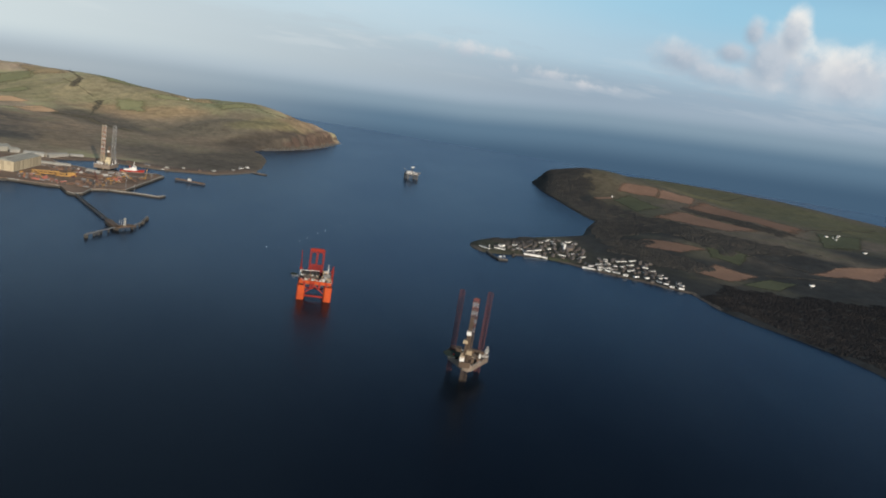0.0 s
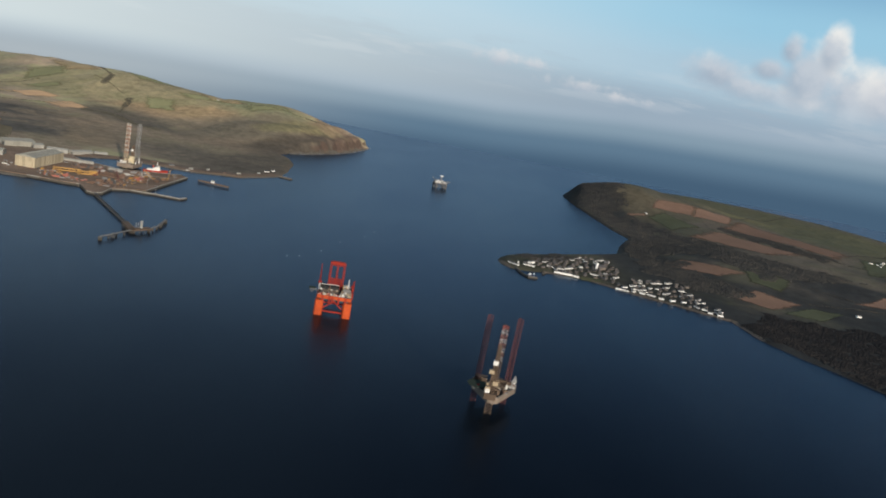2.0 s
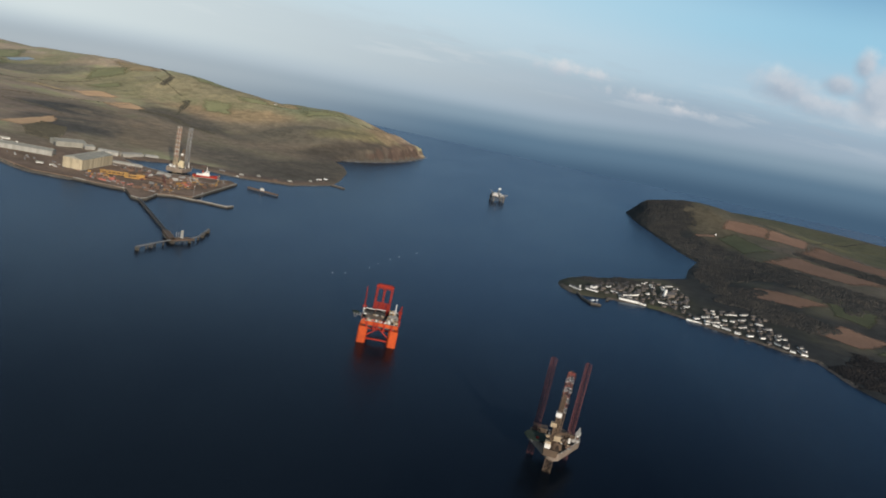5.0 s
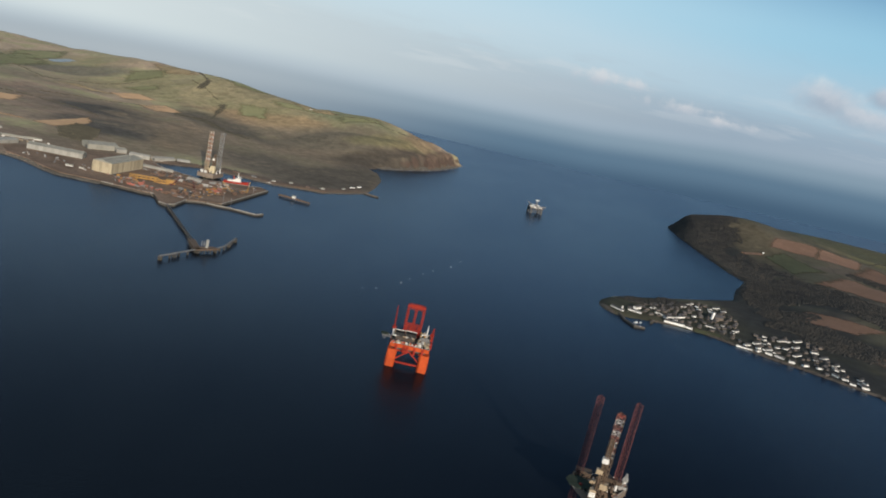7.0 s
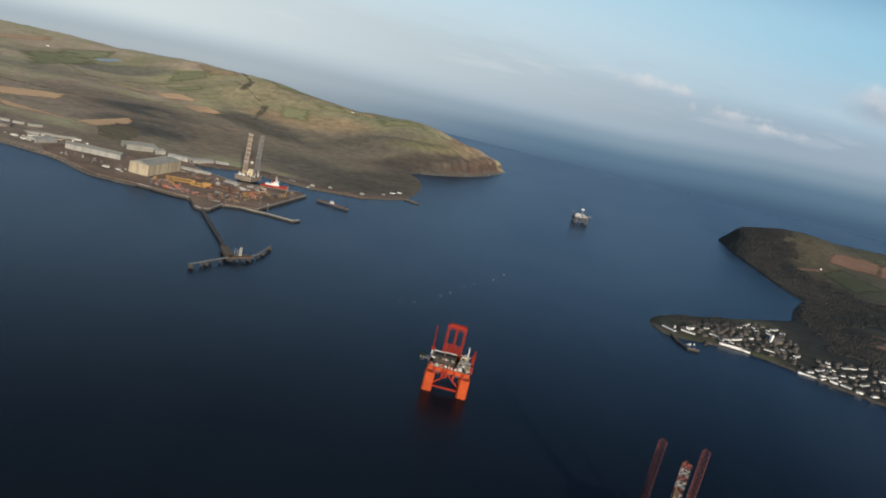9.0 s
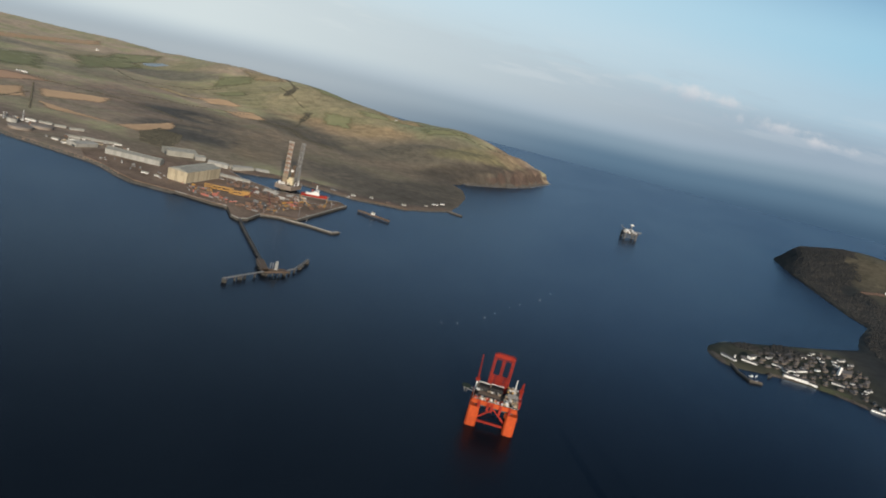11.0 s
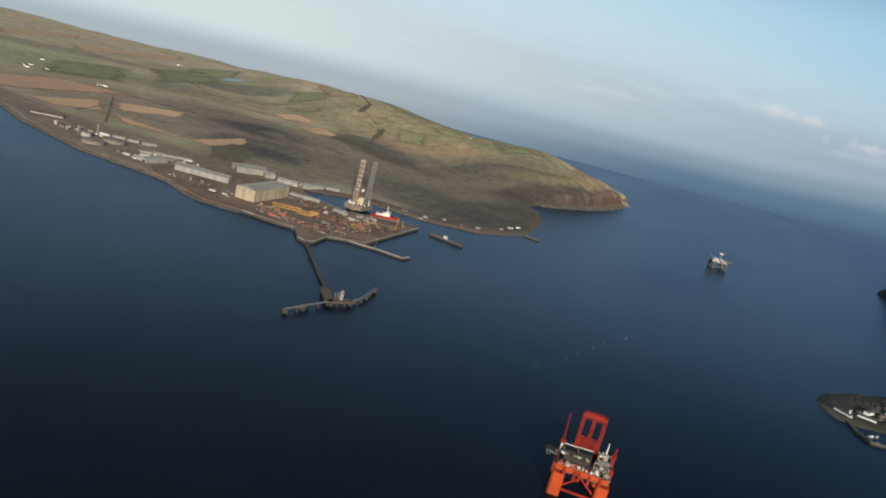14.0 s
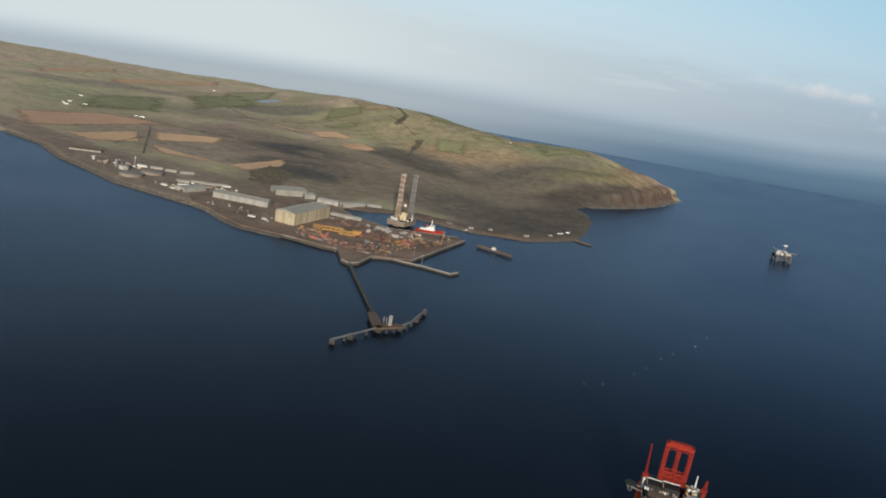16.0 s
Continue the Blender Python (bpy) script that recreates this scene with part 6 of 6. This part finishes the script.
for x, y, turn, boom, tilt, paint, label in ((-938, 1850, 60, 26, 50, DARK_RED, "dark red crawler crane with lowered lattice boom"), (-838, 1952, 200, 30, 40, YELLOW_PAINT, "yellow crawler crane with lowered boom"), (-815, 1985, 100, 26, 55, YELLOW_PAINT, "yellow crawler crane on the quay arm"),
                                             (-872, 1840, 150, 28, 60, DARK_RED, "dark red crawler crane with raised boom")):
    crawler_crane(x, y, turn, boom, tilt, paint, label)


def small_gear(x, y, turn, kind, paint, label, z=5.8):
    """Loose yard gear: a skid frame with its unit, a cable drum or a small cabin."""
    g = thing(kind, x, y, z, turn, label, "yard gear", "loose gear in the yard")
    if kind == "cable_drum":
        bm = bmesh.new()
        tube(bm, 0, 0, 0.3, 2.1, 1.0, sides=10)
        part("core", bm, STEEL, g)
        for z in (0.0, 2.1):
            bm = bmesh.new()
            tube(bm, 0, 0, z, z + 0.3, 1.7, sides=12)
            part("flange", bm, paint, g)
    elif kind == "site_cabin":
        bm = bmesh.new()
        box(bm, 0, 0, 0.2, 6.5, 3.0, 2.6)
        body = part("body", bm, paint, g)
        bm = bmesh.new()
        box(bm, 0, 0, 2.8, 6.8, 3.3, 0.25)
        part("roof", bm, ROOF_GREY, g)
        for i in (-1.8, 0.6):
            pane(body, i, -1.5, 1.2, 1.1, 0.12, 0.9)
    else:
        bm = bmesh.new()
        for s in (-1, 1):
            beam(bm, (-3, s * 1.2, 0.25), (3, s * 1.2, 0.25), 0.5)
        part("skid_frame", bm, RUST, g)
        bm = bmesh.new()
        box(bm, -0.3, 0, 0.5, 4.6, 2.3, 2.2, 0, 0.92)
        part("unit", bm, paint, g)


rng = random.Random(23)
for (cx, cy), sx, sy, paints, count in (((-905, 1960), 130, 60, (DULL_WHITE, RUST, DARK_STEEL, RUST, STEEL), 46), ((-975, 1775), 100, 40, (RUST, FADED_RED, RUST, DULL_WHITE, DARK_STEEL), 26), ((-870, 1850), 70, 130, (RUST, RUST, DULL_WHITE, DARK_STEEL, YELLOW_PAINT), 46),
                                        ((-1180, 1790), 180, 50, (DULL_WHITE, STEEL, RUST), 20), ((-1010, 1960), 120, 50, (DULL_WHITE, STEEL, RUST, RUST), 30), ((-825, 2010), 40, 120, (YELLOW_PAINT, RUST, STEEL, DARK_STEEL), 24), ((-1040, 1790), 120, 50, (RUST, DARK_STEEL, FADED_RED), 18)):
    for i in range(count):
        paint, kind = rng.choice(paints), rng.choice(("equipment_skid", "equipment_skid", "cable_drum", "site_cabin"))
        small_gear(cx + rng.uniform(-sx, sx) / 2, cy + rng.uniform(-sy, sy) / 2, rng.uniform(0, 180), kind, paint, NAMES.get(paint, "white") + " " + kind.replace("_", " ") + " standing on the yard gravel")
for (cx, cy), sx, sy, count in (((-1590, 1880), 120, 60, 26), ((-1410, 1850), 100, 90, 24), ((-1680, 1850), 110, 50, 14), ((-1330, 1905), 120, 60, 12)):
    for i in range(count):
        x, y = cx + rng.uniform(-sx, sx) / 2, cy + rng.uniform(-sy, sy) / 2
        z = float(surface_height(NORTH, np.array([x]), np.array([y]))[0])
        paint, kind = rng.choice((DULL_WHITE, WHITE_PAINT, STEEL, RUST, TAN_PAINT)), rng.choice(("equipment_skid", "site_cabin", "site_cabin"))
        small_gear(x, y, rng.uniform(20, 60), kind, paint, NAMES.get(paint, "pale") + " " + kind.replace("_", " ") + " at the terminal", z)
for x, y, h in ((-763, 1801, 18), (-800, 1836, 20), (-800, 1990, 16), (-846, 1770, 18)):
    m = thing("light_mast", x, y, 4.8, 0, "slim grey floodlight mast on the quay", "light mast", "quay light masts")
    bm = bmesh.new()
    tube(bm, 0, 0, 0, h, 0.5, 0.3, 7)
    part("pole", bm, STEEL, m)
    bm = bmesh.new()
    box(bm, 0, 0, h, 3, 0.8, 0.8)
    part("lamp_head", bm, WHITE_PAINT, m)
pier_run("shore_slip", [(-648, 2432), (-604, 2422)], 7, 3, 2, STONE_WALL, "dark stone slip running into the sea")
for x, y, turn, l, w, h, wall in ((-850, 2222, 20, 16, 8, 4, DULL_WHITE), (-815, 2262, 40, 12, 7, 4, DULL_WHITE), (-905, 2215, 5, 20, 9, 5, STEEL), (-770, 2275, 30, 14, 8, 4, RUST), (-735, 2300, 50, 18, 8, 5, SHED_WHITE), (-960, 2215, -10, 22, 10, 5, RUST), (-700, 2385, 60, 14, 7, 4, DULL_WHITE)):
    sheet_hall("shore_shed", x, y, 4.2, turn, l * 0.7, w * 0.75, h * 0.8, 1.2, wall, SLATE if wall in (RUST, STEEL) else ROOF_GREY, "small weathered shed beside the harbour shore", 6, 1, "shore sheds")
pier_run("landing_stage", [(-800, 2236), (-745, 2262), (-716, 2282)], 4.5, 2.6, 1.6, BROWN_STEEL, "low brown landing stage along the shore", 8)


# ---- the village and the farms ----
def cottage(x, y, z, turn, length, width, high, wall, label, group="village houses", chimneys=2):
    h = thing("house", x, y, z, turn, label, "house", group)
    bm = bmesh.new()
    box(bm, 0, 0, -1.5, length, width, high + 1.5)
    for s in (-1, 1):
        bm.faces.new([bm.verts.new(p) for p in ((s * length / 2, -width / 2, high), (s * length / 2, width / 2, high), (s * length / 2, 0, high + width * 0.36))])
    part("wall", bm, wall, h)
    bm = bmesh.new()
    gable(bm, 0, 0, high, length, width, width * 0.36, 0, 0.35)
    roof = part("roof", bm, SLATE, h)
    for k in range(chimneys):
        bm = bmesh.new()
        box(bm, (length / 2 - 0.5) * (-1 if k else 1), 0, high + width * 0.28, 0.7, 1.0, 1.5)
        part("chimney", bm, STONE_WALL, roof)
    n = max(2, min(8, int(length / 3)))
    for i in range(n):
        for s in (-1, 1):
            for r in range(2 if high > 4 else 1):
                pane(h, -length / 2 + length * (i + 0.5) / n, s * width / 2, 0.9 + 2.7 * r, 1.0, 0.16, 1.3)
    return h


def place(x, y):
    return float(surface_height(SOUTH, np.array([x]), np.array([y]))[0])


# white rows along the front and the larger buildings
ROWS = [(102, 1847, -38, 30, 6, 2.6), (140, 1862, -7, 28, 6, 2.8), (146, 1894, 57, 20, 8, 5.5), (195, 1899, -21, 20, 6, 2.8), (216, 1893, 30, 26, 7, 3.0), (240, 1918, 49, 30, 7, 3.2),
        (223, 1858, 6, 44, 8, 3.8), (254, 1858, -11, 14, 6, 2.6), (361, 1927, 54, 18, 7, 3.4), (362, 1823, -15, 32, 6, 2.4), (368, 1836, 30, 14, 6, 3.0), (394, 1871, 50, 26, 6.5, 3.2), (410, 1842, 46, 28, 6.5, 3.0)]
ROWS += [(407, 1815, -17, 14, 6, 3.2), (427, 1810, -28, 19, 6, 2.8), (448, 1799, 0, 12, 6, 3.2), (486, 1926, 49, 26, 6, 2.6), (473, 1860, 51, 30, 6, 2.6), (474, 1799, 30, 14, 6, 3.0), (472, 1958, 18, 20, 6, 2.6),
         (346, 2110, 50, 22, 7, 3.0), (361, 2094, 49, 14, 6, 2.6), (304, 1907, -3, 22, 6, 2.6), (258, 2032, 40, 18, 6, 2.6), (183, 1941, 60, 18, 6, 2.6)]
ROWS += [(461, 1950, 45, 24, 6, 2.6), (503, 1982, 46, 26, 6, 2.6), (524, 1924, 12, 16, 6, 2.6), (536, 1897, 40, 24, 6, 2.4), (550, 1863, 50, 24, 6, 2.4), (527, 1784, -50, 13, 6, 2.8), (541, 1773, 0, 12, 6, 2.8), (552, 1759, -18, 11, 6, 2.8),
         (579, 1801, 47, 18, 6, 2.6), (573, 1754, 0, 13, 6, 2.8)]
for x, y, turn, l, w, h in ROWS:
    cottage(x, y, place(x, y), turn, l, w, h, HARL, "tall white house near the point" if h > 5 else "long white terrace under a slate roof" if l > 25 else "white harled cottage row in the village")
rng = random.Random(5)
taken = [(x + o * l / 3 * math.cos(radians(a)), y + o * l / 3 * math.sin(radians(a))) for x, y, a, l, w, h in ROWS for o in (-1, 0, 1)]
ZONES = (([(112, 1850), (180, 1862), (300, 1868), (350, 1850), (360, 1900), (380, 1990), (370, 2120), (300, 2110), (240, 2040), (170, 1960)], 90, 40, 0.18),
         ([(345, 1850), (400, 1815), (440, 1900), (430, 1960), (380, 1930)], 6, 0, 0.3),
         ([(365, 1815), (480, 1782), (560, 1752), (596, 1745), (590, 1800), (560, 1850), (540, 1900), (560, 1985), (500, 1990), (440, 1960), (400, 1890)], 44, 30, 0.28))
for outline, count, turn, white in ZONES:
    xs, ys = [p[0] for p in outline], [p[1] for p in outline]
    made = tries = 0
    while made < count and tries < 6000:
        tries += 1
        x, y = rng.uniform(min(xs), max(xs)), rng.uniform(min(ys), max(ys))
        if not inside(outline, np.array([x]), np.array([y]))[0] or min(math.hypot(x - a, y - b) for a, b in taken) < 13.5:
            continue
        taken.append((x, y))
        made += 1
        pale = rng.random() < white
        l = rng.uniform(7, 12)
        cottage(x, y, place(x, y), turn + rng.choice((0, 0, 0, 90)) + rng.uniform(-9, 9), l, rng.uniform(4.6, 5.8), rng.choice((2.2, 2.5, 3.2)), HARL if pale else STONE_WALL,
                ("white harled" if pale else "brown sandstone") + " house with a slate roof in the village")
church = thing("church", 330, 1990, place(330, 1990), 30, "stone church with a pale bell tower", "church")
bm = bmesh.new()
box(bm, 0, 0, -1, 24, 11, 8)
part("nave", bm, STONE_WALL, church)
bm = bmesh.new()
gable(bm, 0, 0, 7, 24, 11, 5)
part("roof", bm, SLATE, church)
bm = bmesh.new()
box(bm, -14, 0, -1, 5, 5, 17)
box(bm, -14, 0, 16, 5.5, 5.5, 0.6)
part("tower", bm, HARL, church)
bm = bmesh.new()
box(bm, -14, 0, 16.6, 4.6, 4.6, 5, 0, 0.1)
part("spire", bm, SLATE, church)
light = thing("lighthouse", 112, 1850, place(112, 1850), 0, "short white lighthouse on the point", "lighthouse")
bm = bmesh.new()
tube(bm, 0, 0, -1, 8, 1.9, 1.4, 16)
part("tower", bm, WHITE_PAINT, light)
bm = bmesh.new()
tube(bm, 0, 0, 8, 8.4, 2.0, sides=16)
part("gallery", bm, WHITE_PAINT, light)
bm = bmesh.new()
tube(bm, 0, 0, 8.4, 10, 1.1, sides=10)
part("lantern", bm, GLASS_DARK, light)
bm = bmesh.new()
tube(bm, 0, 0, 10, 10.9, 1.2, 0.2, 10)
part("cupola", bm, DARK_STEEL, light)
pier_run("harbour_pier", [(105, 1832), (117, 1785), (135, 1754), (155, 1760)], 3.6, 3.0, 2, STONE_WALL, "old stone harbour pier bent at its end")
pier_run("harbour_pier", [(180, 1842), (172, 1818)], 3.6, 2.8, 2, STONE_WALL, "short stone inner harbour pier")
for x, y, turn, size in ((140, 1790, 40, 10), (150, 1800, 70, 8), (146, 1764, 20, 9)):
    b = thing("fishing_boat", x, y, 0, turn, "small white fishing boat in the harbour", "boat", "small boats")
    part("hull", hull_form(size, size * 0.36, -0.8, size * 0.13, 7), WHITE_PAINT, b)
    bm = bmesh.new()
    box(bm, size * 0.12, 0, size * 0.12, size * 0.24, size * 0.22, size * 0.2, 0, 0.9)
    part("wheelhouse", bm, WHITE_PAINT, b)
    bm = bmesh.new()
    tube(bm, -size * 0.1, 0, size * 0.12, size * 0.6, 0.12, sides=6)
    part("mast", bm, STEEL, b)
for x, y, l, turn in ((1442, 2901, 22, 20), (1515, 2962, 26, 40), (1480, 2925, 16, 70), (1450, 2623, 18, 15), (992, 1998, 16, 10), (1540, 3005, 18, 0), (1470, 2880, 14, 40)):
    cottage(x, y, place(x, y), turn, l * 0.7, 6.5, 3.8, HARL, "white farmhouse standing among fields", "farm houses")
cottage(652, 3119, place(652, 3119), 80, 8, 5, 4.5, HARL, "tall white cottage on the hill shoulder", "farm houses")
for x, y, l, turn in ((-2521, 2408, 30, 10), (-2580, 2470, 24, 60), (-2736, 2642, 26, 30), (-2504, 2474, 22, 0), (-2254, 2502, 34, 20), (-2270, 2490, 16, 80), (-2560, 2430, 16, 20), (-3122, 3792, 26, 15), (-1268, 3500, 16, 20), (-693, 2446, 26, 60), (-684, 2486, 18, 70)):
    z = float(surface_height(NORTH, np.array([x]), np.array([y]))[0])
    cottage(x, y, z, turn, l * 0.62, 6.5, 3.6, HARL, "white farm building on the low land" if y > 2400 and x < -2000 else "white house near the shore", "farm houses")


# ---- foam and floats on the water ----
def foam_line(points, width, label, seed, material):
    """A ragged ribbon of thinning foam left along a boat's track."""
    rng = random.Random(seed)
    bm = bmesh.new()
    for (ax, ay), (bx, by) in zip(points, points[1:]):
        d = math.hypot(bx - ax, by - ay)
        n = max(3, int(d / 7))
        nx, ny = -(by - ay) / d, (bx - ax) / d
        last = None
        for i in range(n + 1):
            f = i / n
            o, w = rng.gauss(0, width * 0.10), width * rng.uniform(0.25, 0.5)
            x, y = ax + (bx - ax) * f, ay + (by - ay) * f
            now = [bm.verts.new((x + nx * (o + s * w), y + ny * (o + s * w), 0.05 + 0.03 * (s == 0))) for s in (-1, 0, 1)]
            if last:
                bm.faces.new((last[0], last[1], now[1], now[0]))
                bm.faces.new((last[1], last[2], now[2], now[1]))
            last = now
    return tagged(part("foam", bm, material), label, "foam", "foam on the water", "stuff")


foam_line([(-620, 3560), (-596, 3860), (-640, 3950)], 8, "surf along the foot of the headland", 6, SURF)
foam_line([(-770, 3046), (-725, 3158), (-674, 3292), (-628, 3480), (-604, 3700)], 7, "surf along the cliff foot", 7, SURF)
for x, y in ((-358, 1508), (-338, 1529), (-312, 1606), (-304, 1646), (-293, 1711), (-282, 1754), (-258, 1831), (-248, 1900)):
    b = thing("mooring_buoy", x, y, 0, 0, "pale round mooring buoy on the water", "buoy", "mooring buoys")
    bm = bmesh.new()
    bmesh.ops.create_icosphere(bm, subdivisions=2, radius=0.7, matrix=Matrix.Translation((0, 0, 0.5)))
    part("float", bm, DULL_WHITE, b, smooth=True)
    bm = bmesh.new()
    tube(bm, 0, 0, 1.0, 1.9, 0.15, sides=6)
    part("ring_post", bm, STEEL, b)
